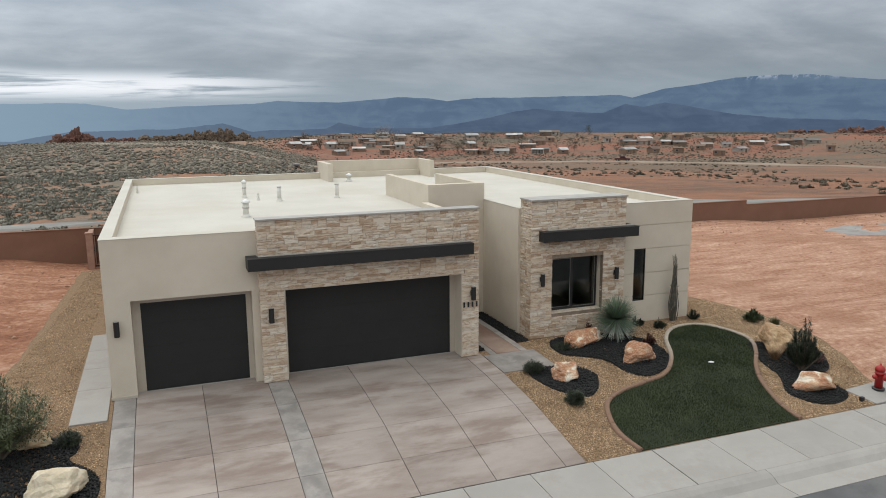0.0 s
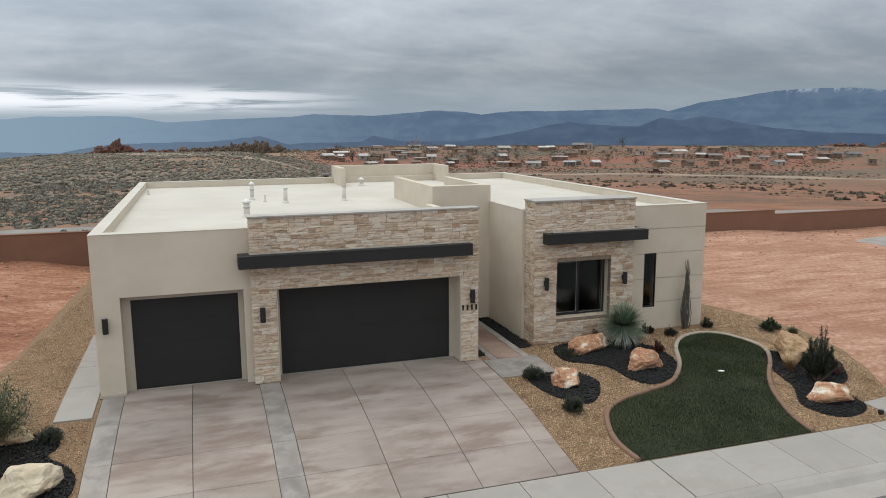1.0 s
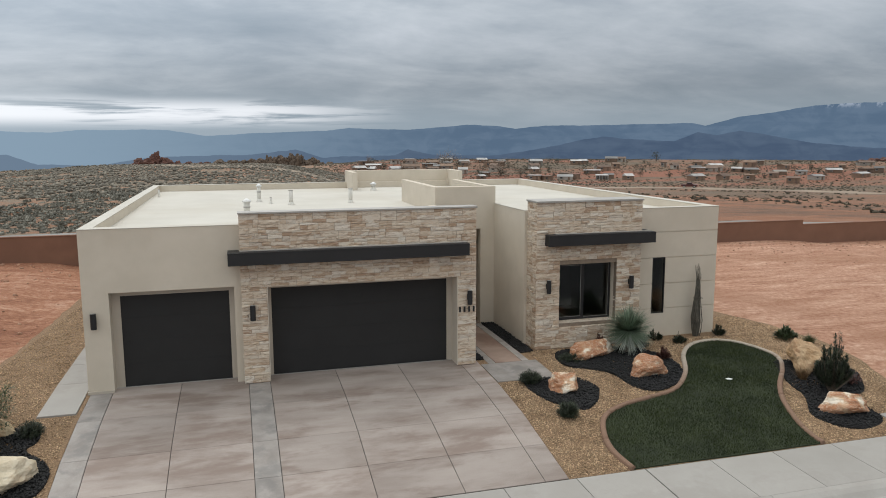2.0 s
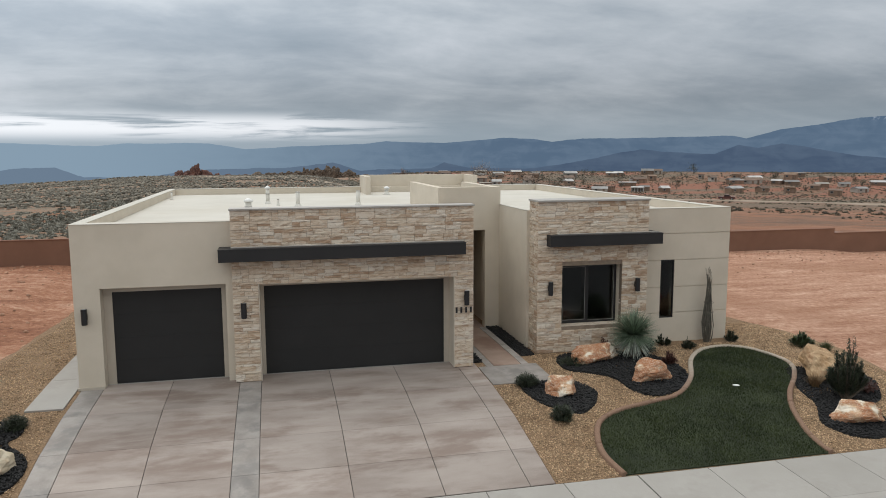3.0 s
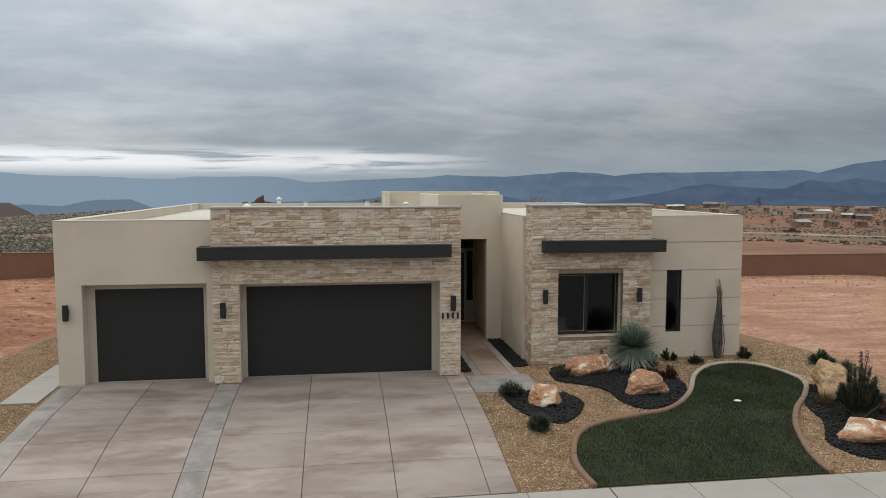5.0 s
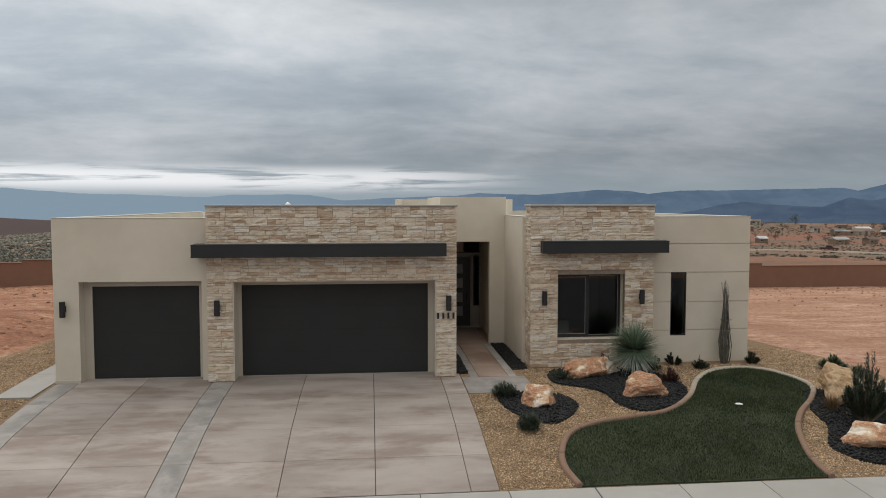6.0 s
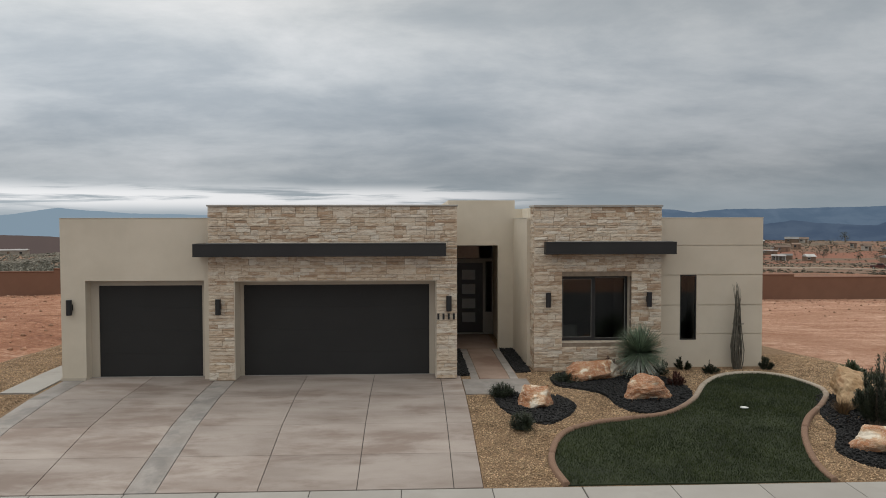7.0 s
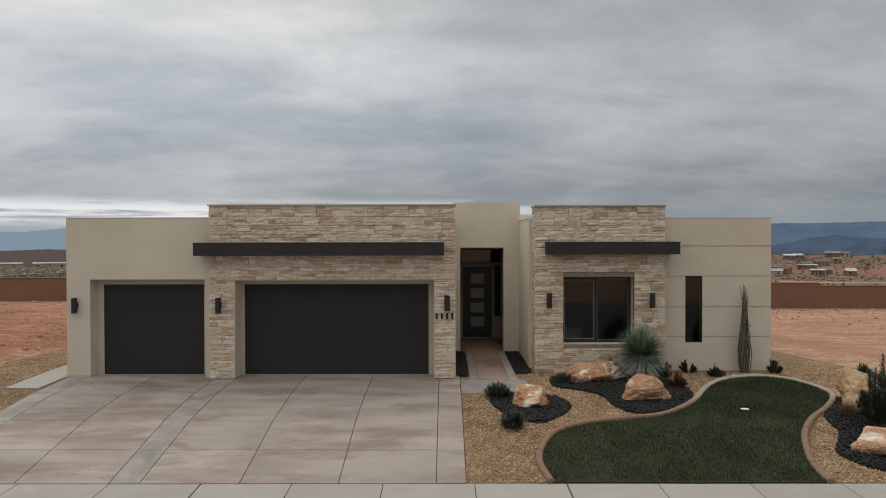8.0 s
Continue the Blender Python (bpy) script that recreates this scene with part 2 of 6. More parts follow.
def ground_sheet():
    centre = np.array([5.0, 22.0])
    rings = np.concatenate([np.arange(0.6, 30, 0.6), 30 * 1.0285 ** np.arange(0, 182)])
    rings = rings[rings < 4700]
    seg = 400
    ang = np.linspace(0, 2 * np.pi, seg, endpoint=False)
    x = centre[0] + rings[:, None] * np.sin(ang)[None]
    y = centre[1] + rings[:, None] * np.cos(ang)[None]
    z = land(x, y)
    n = len(rings)
    verts = np.concatenate([[[*centre, land(*centre, rough=False)]], np.stack([x, y, z], -1).reshape(-1, 3)])
    faces = [(0, 1 + (j + 1) % seg, 1 + j) for j in range(seg)]
    for i in range(n - 1):
        a, b = 1 + i * seg, 1 + (i + 1) * seg
        faces += [(a + j, a + (j + 1) % seg, b + (j + 1) % seg, b + j) for j in range(seg)]
    mesh = bpy.data.meshes.new("ground")
    mesh.from_pydata(verts.tolist(), [], faces)
    mesh.polygons.foreach_set("use_smooth", [True] * len(mesh.polygons))
    mesh.update()
    mesh.materials.append(M_DIRT)
    ob = new("ground", mesh)
    return tagged(ob, "graded red desert dirt with scrub land beyond", "ground", kind="structure")


def dirt_material():
    m = bpy.data.materials.new("red_dirt")
    m.use_nodes = True
    n = Nodes(m.node_tree)
    out, b = n.add("ShaderNodeOutputMaterial"), n.add("ShaderNodeBsdfPrincipled")
    n.join(b.outputs[0], out.inputs[0])
    at = n.add("ShaderNodeTexCoord").outputs["Object"]
    sep = n.add("ShaderNodeSeparateXYZ")
    n.join(at, sep.inputs[0])
    x, y, _ = sep.outputs
    wheel = n.noise(n.scaled(at, (0.13, 0.75, 1), (0, 0, 0), (0, 0, 0.3)), 1.0, 9, 0.74, 1.8)
    cross = n.noise(n.scaled(at, (0.28, 1.0, 1), (5, 2, 0), (0, 0, -0.35)), 0.9, 9, 0.74, 1.5)
    ruts = n.math("ADD", n.math("MULTIPLY", wheel, 0.55), n.math("MULTIPLY", cross, 0.45))
    blot = n.noise(at, 0.16, 4, 0.6, 0.5)
    grain = n.noise(at, 5.0, 5, 0.7)
    lot = n.ramp(n.math("ADD", n.math("MULTIPLY", ruts, 0.65), n.math("MULTIPLY", grain, 0.35)),
                 [(0.38, (0.25, 0.11, 0.062)), (0.46, (0.41, 0.205, 0.125)), (0.53, (0.53, 0.305, 0.205)), (0.61, (0.70, 0.47, 0.345))])
    left = n.ramp(n.math("ADD", n.math("MULTIPLY", blot, 0.3), n.math("ADD", n.math("MULTIPLY", cross, 0.4), n.math("MULTIPLY", grain, 0.3))),
                  [(0.38, (0.16, 0.056, 0.028)), (0.46, (0.30, 0.125, 0.066)), (0.53, (0.43, 0.205, 0.118)), (0.60, (0.58, 0.36, 0.25))])
    lot = n.mix(n.math("MULTIPLY", n.span(blot, 0.5, 0.66), 0.6), lot, (0.36, 0.175, 0.10, 1))
    lot = n.mix(n.span(x, 6, -2), lot, left)
    patch = n.noise(n.scaled(at, (0.5, 2.0, 1)), 0.024, 6, 0.68, 0.6)
    plain = n.ramp(n.math("ADD", n.math("MULTIPLY", patch, 0.7), n.math("MULTIPLY", n.noise(at, 0.5, 4, 0.7), 0.3)),
                   [(0.36, (0.095, 0.080, 0.056)), (0.45, (0.145, 0.11, 0.076)), (0.505, (0.17, 0.115, 0.076)), (0.56, (0.225, 0.108, 0.064)), (0.66, (0.24, 0.15, 0.10))])
    red = n.ramp(n.math("ADD", n.math("MULTIPLY", patch, 0.5), n.math("MULTIPLY", n.noise(n.scaled(at, (0.3, 1.2, 1)), 0.5, 5, 0.7), 0.5)),
                 [(0.38, (0.125, 0.08, 0.053)), (0.45, (0.19, 0.105, 0.066)), (0.52, (0.275, 0.125, 0.068)), (0.64, (0.325, 0.19, 0.122))])
    plain = n.mix(n.span(y, 100, 190), red, plain)
    graded = n.noise(n.scaled(at, (0.35, 1.6, 1), (40, 9, 0)), 0.02, 5, 0.6, 0.8)
    plain = n.mix(n.math("MULTIPLY", n.math("MULTIPLY", n.span(graded, 0.46, 0.54), n.span(y, 190, 235)), 0.85), plain, (0.26, 0.10, 0.06, 1))
    scrub = n.ramp(n.math("ADD", n.math("MULTIPLY", patch, 0.4), n.math("MULTIPLY", n.noise(at, 0.35, 4, 0.7), 0.6)),
                   [(0.38, (0.15, 0.135, 0.103)), (0.48, (0.22, 0.165, 0.115)), (0.56, (0.31, 0.155, 0.088))])
    side = n.span(n.math("SUBTRACT", x, n.math("MULTIPLY", y, 0.12)), -2, 16)
    wild = n.mix(side, scrub, plain)
    col = n.mix(n.span(y, 42.5, 44.5), lot, wild)
    n.join(col, b.inputs["Base Color"])
    b.inputs["Roughness"].default_value = 0.95
    bp = n.add("ShaderNodeBump")
    bp.inputs["Strength"].default_value, bp.inputs["Distance"].default_value = 1.0, 0.24
    n.join(n.math("ADD", ruts, n.math("MULTIPLY", grain, 0.6)), bp.inputs["Height"])
    n.join(bp.outputs[0], b.inputs["Normal"])
    return m


M_DIRT = dirt_material()
ground_sheet()


def slab(name, x0, x1, y0, y1, mat, parent, lift=0.0, thick=0.16, bevel=0.012, steps=1):
    """A cast slab that follows the fall of the yard."""
    bm = bmesh.new()
    ys = [y0 + (y1 - y0) * i / steps for i in range(steps + 1)]
    top = [[bm.verts.new((x, y, yard(x, y) + lift)) for x in (x0, x1)] for y in ys]
    bot = [[bm.verts.new((x, y, yard(x, y) + lift - thick)) for x in (x0, x1)] for y in ys]
    for i in range(steps):
        bm.faces.new((top[i][0], top[i][1], top[i + 1][1], top[i + 1][0]))
        bm.faces.new((bot[i][1], bot[i][0], bot[i + 1][0], bot[i + 1][1]))
        bm.faces.new((bot[i][0], top[i][0], top[i + 1][0], bot[i + 1][0]))
        bm.faces.new((top[i][1], bot[i][1], bot[i + 1][1], top[i + 1][1]))
    bm.faces.new((bot[0][0], bot[0][1], top[0][1], top[0][0]))
    bm.faces.new((bot[-1][1], bot[-1][0], top[-1][0], top[-1][1]))
    if bevel:
        tops = {v for row in top for v in row}
        rim = [e for e in bm.edges if all(v in tops for v in e.verts) and sum(all(v in tops for v in f.verts) for f in e.link_faces) == 1]
        bmesh.ops.bevel(bm, geom=rim, offset=bevel, segments=1, affect="EDGES")
    return part(name, bm, mat, parent)


# ---- pavement, kerb, road ----
def pavings():
    road = empty("road", "dark worn asphalt street", "road", kind="structure")
    part("asphalt", prism([(-90, -10), (110, -10), (110, 12.3), (-90, 12.3)], -1.2, -0.945), M_ASPHALT, road)
    walk_way = empty("pavement", "pale concrete pavement of square slabs along the street", "pavement", kind="structure")
    x = 10.12 - 1.64 * 40
    k = -40
    while x < 60:
        gap = 0.022 if k % 4 == 0 else 0.007
        slab("paving_slab", x + gap, x + 1.64 - 0.007, 13.32, 15.0 - 0.008, M_WALK, walk_way, 0.0, 0.14, 0.006)
        x, k = x + 1.64, k + 1
    part("joint_fill", prism([(-55.4, 13.3), (60, 13.3), (60, 15.02), (-55.4, 15.02)], -1.0, lambda px, py: yard(px, py) - 0.02), M_JOINT, walk_way)
    kerb = empty("kerb", "pale concrete rolled kerb and gutter", "kerb", kind="structure")
    for i in range(-12, 16):
        xa, xb = i * 4.0 + 0.006, i * 4.0 + 3.994
        bm = bmesh.new()
        line = [(13.315, -0.80), (13.18, -0.815), (13.05, -0.86), (12.95, -0.925), (12.9, -0.955), (12.3, -0.935), (12.3, -1.15), (13.315, -1.15)]
        ends = [[bm.verts.new((xx, py, pz)) for py, pz in line] for xx in (xa, xb)]
        bm.faces.new(ends[0])
        bm.faces.new(ends[1][::-1])
        for q in range(len(line)):
            w = (q + 1) % len(line)
            bm.faces.new((ends[0][q], ends[1][q], ends[1][w], ends[0][w]))
        bmesh.ops.recalc_face_normals(bm, faces=bm.faces)
        part("kerb_stone", bm, M_WALK, kerb)


pavings()


# ---- driveway ----
def driveway():
    drive = empty("driveway", "stained grey-brown concrete driveway cut into large squares", "driveway", kind="structure")
    j = 0.007
    rows = (15.02, 16.32, 17.66, 19.5, 21.62)
    cols = ((-2.0, -1.46, M_BAND), (-1.46, 0.19, M_CONCRETE), (0.19, 1.9, M_CONCRETE), (1.9, 2.45, M_BAND), (2.45, 4.25, M_CONCRETE), (4.25, 6.03, M_CONCRETE), (6.03, 7.79, M_CONCRETE), (7.79, 8.33, M_CONCRETE))
    for x0, x1, mat in cols:
        for y0, y1 in zip(rows, rows[1:]):
            slab("concrete_slab", x0 + j, x1 - j, y0 + j * 0.6, y1 - j * 0.6, mat, drive, 0.002, 0.15, 0.005)
    for y0, y1 in zip(rows, rows[1:]):
        slab("joint_fill", -1.99, 8.32, y0, y1, M_JOINT, drive, -0.014, 0.12, 0)
    path = empty("entry_path", "concrete entry path with a brown stained middle", "path", kind="structure")
    for x0, x1, y0, y1, mat in ((8.34, 10.04, 19.5, 20.95, M_BAND), (8.58, 8.8, 20.96, 25.4, M_BAND), (8.81, 9.6, 20.96, 25.4, M_CONCRETE_BROWN), (9.61, 9.83, 20.96, 25.4, M_BAND), (8.43, 9.81, 25.41, 28.8, M_CONCRETE_BROWN)):
        slab("path_slab", x0 + 0.004, x1 - 0.004, y0 + 0.004, y1 - 0.004, mat, path, 0.012, 0.14, 0.005, 2)
    pad = empty("side_path", "pale concrete slab path along the garage side", "path", kind="structure")
    for y0, y1 in ((20.0, 22.2), (22.2, 24.0), (24.0, 25.8), (25.8, 27.6)):
        slab("path_slab", -2.95, -2.1, y0 + 0.004, y1 - 0.004, M_WALK, pad, 0.03, 0.14, 0.006)


driveway()


# ---- house ----
def stone_material():
    m = bpy.data.materials.new("ledge_stone")
    m.use_nodes = True
    n = Nodes(m.node_tree)
    out, b = n.add("ShaderNodeOutputMaterial"), n.add("ShaderNodeBsdfPrincipled")
    n.join(b.outputs[0], out.inputs[0])
    at = n.add("ShaderNodeNewGeometry").outputs["Position"]
    rnd = n.add("ShaderNodeObjectInfo").outputs["Random"]
    body = n.ramp(rnd, [(0.0, (0.42, 0.29, 0.195)), (0.10, (0.52, 0.395, 0.285)), (0.28, (0.62, 0.51, 0.395)), (0.50, (0.70, 0.605, 0.485)), (0.66, (0.57, 0.43, 0.305)), (0.82, (0.76, 0.685, 0.58)), (1.0, (0.55, 0.47, 0.385))])
    vein = n.noise(n.scaled(at, (5, 5, 16)), 1.0, 5, 0.65, 0.7)
    grain = n.noise(at, 55, 4, 0.65)
    col = n.mix(n.math("MULTIPLY", n.span(vein, 0.47, 0.66), 0.6), body, (0.32, 0.205, 0.13, 1))
    col = n.mix(n.math("MULTIPLY", n.span(vein, 0.50, 0.34), 0.5), col, (0.70, 0.65, 0.57, 1))
    n.join(col, b.inputs["Base Color"])
    b.inputs["Roughness"].default_value = 0.9
    bp = n.add("ShaderNodeBump")
    bp.inputs["Strength"].default_value, bp.inputs["Distance"].default_value = 0.7, 0.012
    n.join(n.math("ADD", vein, n.math("MULTIPLY", grain, 0.5)), bp.inputs["Height"])
    n.join(bp.outputs[0], b.inputs["Normal"])
    return m


M_STONE = stone_material()
M_MORTAR = material("stone_backing", (0.19, 0.145, 0.105), (0.29, 0.23, 0.175), 6, 60, 0.95, 0.3)


def glass_material(name, tint, rough, clear=1.0):
    m = bpy.data.materials.new(name)
    m.use_nodes = True
    n = Nodes(m.node_tree)
    out, b = n.add("ShaderNodeOutputMaterial"), n.add("ShaderNodeBsdfPrincipled")
    n.join(b.outputs[0], out.inputs[0])
    b.inputs["Base Color"].default_value = (*tint, 1)
    b.inputs["Roughness"].default_value = rough
    b.inputs["IOR"].default_value = 1.45
    b.inputs["Transmission Weight"].default_value = clear
    return m


M_GLASS = glass_material("tinted_glass", (0.42, 0.45, 0.46), 0.0)
M_FROST = glass_material("frosted_glass", (0.36, 0.37, 0.36), 0.3, 0.35)
M_ROOM = material("room_paint", (0.34, 0.32, 0.29), (0.40, 0.38, 0.34), 1, 40, 0.9, 0.05)
M_WOODDOOR = material("dark_brown_door", (0.016, 0.012, 0.010), (0.024, 0.018, 0.015), 3, 60, 0.4, 0.15, stretch=(6, 6, 0.6))
M_FRAME = material("greige_door_frame", (0.28, 0.25, 0.215), (0.32, 0.29, 0.25), 2, 60, 0.6, 0.1)

rng = random.Random(7)


def stone_meshes(count=9):
    """A few split-faced stones of unit size, face towards -y, back at y = 0."""
    made = []
    for _ in range(count):
        bm = bmesh.new()
        nx, nz = 4, 2
        front = [[bm.verts.new((i / nx - 0.5, -0.62 - 0.38 * rng.random() * (0.35 if i in (0, nx) or k in (0, nz) else 1.0), k / nz - 0.5)) for i in range(nx + 1)] for k in range(nz + 1)]
        for k in range(nz):
            for i in range(nx):
                bm.faces.new((front[k][i], front[k][i + 1], front[k + 1][i + 1], front[k + 1][i]))
        rim = [front[0][i] for i in range(nx + 1)] + [front[k][nx] for k in range(1, nz + 1)] + [front[nz][i] for i in range(nx - 1, -1, -1)] + [front[k][0] for k in range(nz - 1, 0, -1)]
        back = [bm.verts.new((v.co.x, 0, v.co.z)) for v in rim]
        for i in range(len(rim)):
            w = (i + 1) % len(rim)
            bm.faces.new((rim[w], rim[i], back[i], back[w]))
        bmesh.ops.recalc_face_normals(bm, faces=bm.faces)
        mesh = bpy.data.meshes.new("stone")
        bm.to_mesh(mesh)
        bm.free()
        mesh.materials.append(M_STONE)
        made.append(mesh)
    return made


STONES = stone_meshes()
COURSES = []
_z = 0.0
while _z < 4.49:
    _h = rng.choice((0.17, 0.20, 0.23, 0.26))
    _h = _h if _z + _h < 4.35 else 4.5 - _z
    COURSES.append((_z, _z + _h))
    _z += _h


def split_rows(a, b):
    """One, two or three uneven rows of ledge stone within a band."""
    high = b - a
    if high < 0.11:
        return [(a, b)]
    if high > 0.21 and rng.random() < 0.6:
        c, d = a + high * rng.uniform(0.24, 0.42), b - high * rng.uniform(0.22, 0.36)
        return [(a, c), (c, d), (d, b)]
    c = a + high * rng.uniform(0.32, 0.68)
    return [(a, c), (c, b)]


def stone_row(parent, place, u, end, a, b):
    while u < end - 1e-6:
        w = rng.uniform(0.16, 0.55)
        w = end - u if end - u - w < 0.13 else w
        ob = new("stone", rng.choice(STONES))
        ob.parent = parent
        depth = rng.uniform(0.028, 0.066)
        ob.matrix_local = place(u + w / 2, (a + b) / 2) @ Matrix.Diagonal((w - 0.006, depth, b - a - 0.006, 1))
        u += w


def clad(parent, place, width, z0, z1, holes=()):
    """Courses of split stone on a face; place(u, z, depth) is the pose of a stone at u along the face."""
    for a, b in COURSES:
        a, b = max(a, z0), min(b, z1)
        if b - a < 0.02:
            continue
        free = [(0.0, width)]
        for h0, h1, hz0, hz1 in holes:
            if min(b, hz1) - max(a, hz0) > 0.01:
                free = [(p, q) for s, t in free for p, q in ((s, min(t, h0)), (max(s, h1), t)) if q - p > 0.02]
        for s, t in free:
            u = s
            while u < t - 1e-6:
                w = rng.uniform(0.35, 0.85)
                w = t - u if t - u - w < 0.3 else w
                for r0, r1 in split_rows(a, b):
                    stone_row(parent, place, u, u + w, r0, r1)
                u += w


LAMP_SPOTS = []


def make_house():
    house = empty("house", "low flat-roofed house of sand stucco and pale ledge stone", "house")
    ground_z = -0.25
    # garage wing
    part("garage_wall", wall_xz(-2.04, 1.83, ground_z, 4.2, 21.28, 21.66, [(-1.42, 1.62, -0.3, 2.58)]), M_STUCCO, house, "sand stucco wall with a wide door opening")
    part("side_wall", box(-2.04, -1.74, 21.66, 39.65, ground_z, 4.2, 0.01), M_STUCCO, house)
    part("wall_foot", box(-2.06, -1.42, 21.25, 21.30, -0.02, 0.06, 0.004), M_TRIM, house)
    part("back_wall", wall_xz(-1.74, 16.64, ground_z, 4.2, 39.35, 39.65), M_STUCCO, house)
    part("side_wall", box(16.64, 16.94, 22.50, 39.65, ground_z, 4.2, 0.01), M_STUCCO, house)
    part("entry_side_wall", box(7.95, 8.2, 21.66, 25.4, ground_z, 4.2, 0.01), M_STUCCO, house)
    part("entry_side_wall", box(10.3, 10.55, 22.6, 25.4, ground_z, 4.2, 0.012), M_STUCCO, house)
    part("entry_wall", wall_xz(8.2, 10.34, ground_z, 4.79, 25.4, 25.7, [(8.43, 9.81, -0.3, 3.35)]), M_STUCCO, house, "tall sand stucco entry wall with an open porch")
    part("entry_parapet", box(8.2, 8.42, 25.7, 30.6, 3.8, 4.79, 0.012), M_STUCCO, house)
    part("entry_parapet", box(10.12, 10.34, 25.7, 29.9, 3.8, 4.79, 0.012), M_STUCCO, house)
    part("porch_wall", box(8.2, 8.43, 25.7, 29.1, ground_z, 3.8), M_STUCCO, house)
    part("porch_wall", box(10.02, 10.25, 25.7, 29.1, ground_z, 3.8), M_STUCCO, house)
    part("porch_ceiling", box(8.43, 10.02, 25.7, 28.8, 3.35, 3.5), M_STUCCO, house)
    part("rear_parapet", box(7.25, 12.95, 39.65, 39.89, 3.6, 4.79, 0.012), M_STUCCO, house)
    part("rear_parapet", box(7.25, 7.49, 37.3, 39.65, 3.85, 4.79, 0.012), M_STUCCO, house)
    part("rear_parapet", box(12.71, 12.95, 37.7, 39.65, 3.85, 4.79, 0.012), M_STUCCO, house)
    # right wing front, five proud panels with reveals between them
    part("front_wall", wall_xz(13.88, 16.94, ground_z, 4.2, 22.26, 22.5, [(14.58, 15.05, 0.76, 2.6)]), M_STUCCO, house)
    edges = (ground_z, 0.925, 1.745, 2.594, 3.425, 4.2)
    for a, b in zip(edges, edges[1:]):
        part("wall_panel", wall_xz(13.88, 16.94, a + (0.014 if a > 0 else 0), b - (0.014 if b < 4 else 0), 22.235, 22.258, [(14.58, 15.05, 0.76, 2.6)]), M_STUCCO, house)
    # roof
    plan = [(-1.74, 21.662), (7.95, 21.662), (7.95, 25.702), (10.552, 25.702), (10.552, 22.502), (16.64, 22.502), (16.64, 39.35), (-1.74, 39.35)]
    part("roof", prism(plan, 3.6, 3.92), M_ROOF, house, "cream coated flat roof")
    for x0, x1, y0, y1 in ((-2.05, -1.73, 21.27, 39.66), (-1.73, 1.8, 21.27, 21.67), (-1.73, 7.24, 39.34, 39.66), (12.96, 16.63, 39.34, 39.66), (16.63, 16.95, 22.225, 39.66), (13.9, 16.63, 22.225, 22.51), (10.29, 10.56, 22.62, 25.39)):
        part("parapet_cap", box(x0, x1, y0, y1, 4.2, 4.216, 0.005), M_ROOF, house, "cream coated parapet top")
    # stone over the garage
    part("stone_backing", wall_xz(1.84, 8.18, ground_z, 4.5, 21.065, 21.3, [(2.45, 7.68, -0.3, 2.58)]), M_MORTAR, house)
    part("stone_core", wall_xz(1.84, 8.18, ground_z, 3.915, 21.3, 21.66, [(2.45, 7.68, -0.3, 2.58)]), M_STUCCO, house)
    part("parapet_core", wall_xz(1.84, 8.18, 3.917, 4.5, 21.3, 21.44), M_STUCCO, house)
    for x0 in (2.452, 7.66):
        part("jamb_lining", box(x0, x0 + 0.018, 21.03, 21.598, 0.0, 2.577), M_STUCCO, house)
    part("head_lining", box(2.471, 7.659, 21.06, 21.598, 2.561, 2.579), M_STUCCO, house)
    band = part("stone_band", box(2.46, 7.67, 21.07, 21.29, 2.583, 2.60), M_TRIM, house, "split ledge stone over the wide garage door")
    clad(band, lambda u, z: pose(1.8 + u, 21.07, z), 6.42, 2.58, 3.5)
    upper = part("stone_parapet", box(2.0, 8.0, 21.075, 21.29, 4.47, 4.495), M_MORTAR, house, "split ledge stone parapet above the canopy")
    clad(upper, lambda u, z: pose(1.8 + u, 21.07, z), 6.42, 3.5, 4.5)
    for x0, x1 in ((1.8, 2.45), (7.68, 8.22)):
        pillar = part("stone_pillar", box(x0 + 0.06, x1 - 0.06, 21.075, 21.3, -0.12, 2.57), M_MORTAR, house, "split ledge stone pillar")
        clad(pillar, lambda u, z: pose(x0 + u, 21.07, z), x1 - x0, -0.1, 2.58)
        clad(pillar, lambda u, z: pose(x0 + 0.045 if x0 < 2 else x1 - 0.045, 21.07 + u if x0 > 2 else 21.28 - u, z, 0, 0, -90 if x0 < 2 else 90), 0.22, -0.1, 2.58)
    side = part("stone_return", box(1.86, 2.1, 21.31, 21.43, 2.6, 4.49), M_MORTAR, house, "split ledge stone return")
    clad(side, lambda u, z: pose(1.845, 21.44 - u, z, 0, 0, -90), 0.38, 2.58, 4.5)
    part("coping", box(1.78, 8.24, 20.99, 21.46, 4.5, 4.545, 0.006), M_COPING, house, "grey metal coping")
    # stone round the window
    hole = (11.15, 13.07, 0.77, 2.6)
    part("stone_backing", wall_xz(10.42, 13.88, ground_z, 4.5, 21.845, 22.0, [hole]), M_MORTAR, house)
    part("stone_core", wall_xz(10.42, 13.88, ground_z, 4.5, 22.0, 22.5, [hole]), M_STUCCO, house)
    front = part("stone_front", box(11.16, 13.06, 21.85, 21.99, 2.603, 2.62), M_TRIM, house, "split ledge stone front round the window")
    upper = part("stone_parapet", box(10.6, 13.7, 21.855, 21.99, 4.47, 4.495), M_MORTAR, house, "split ledge stone parapet above the canopy")
    clad(upper, lambda u, z: pose(10.38 + u, 21.85, z), 3.52, 3.4, 4.5)
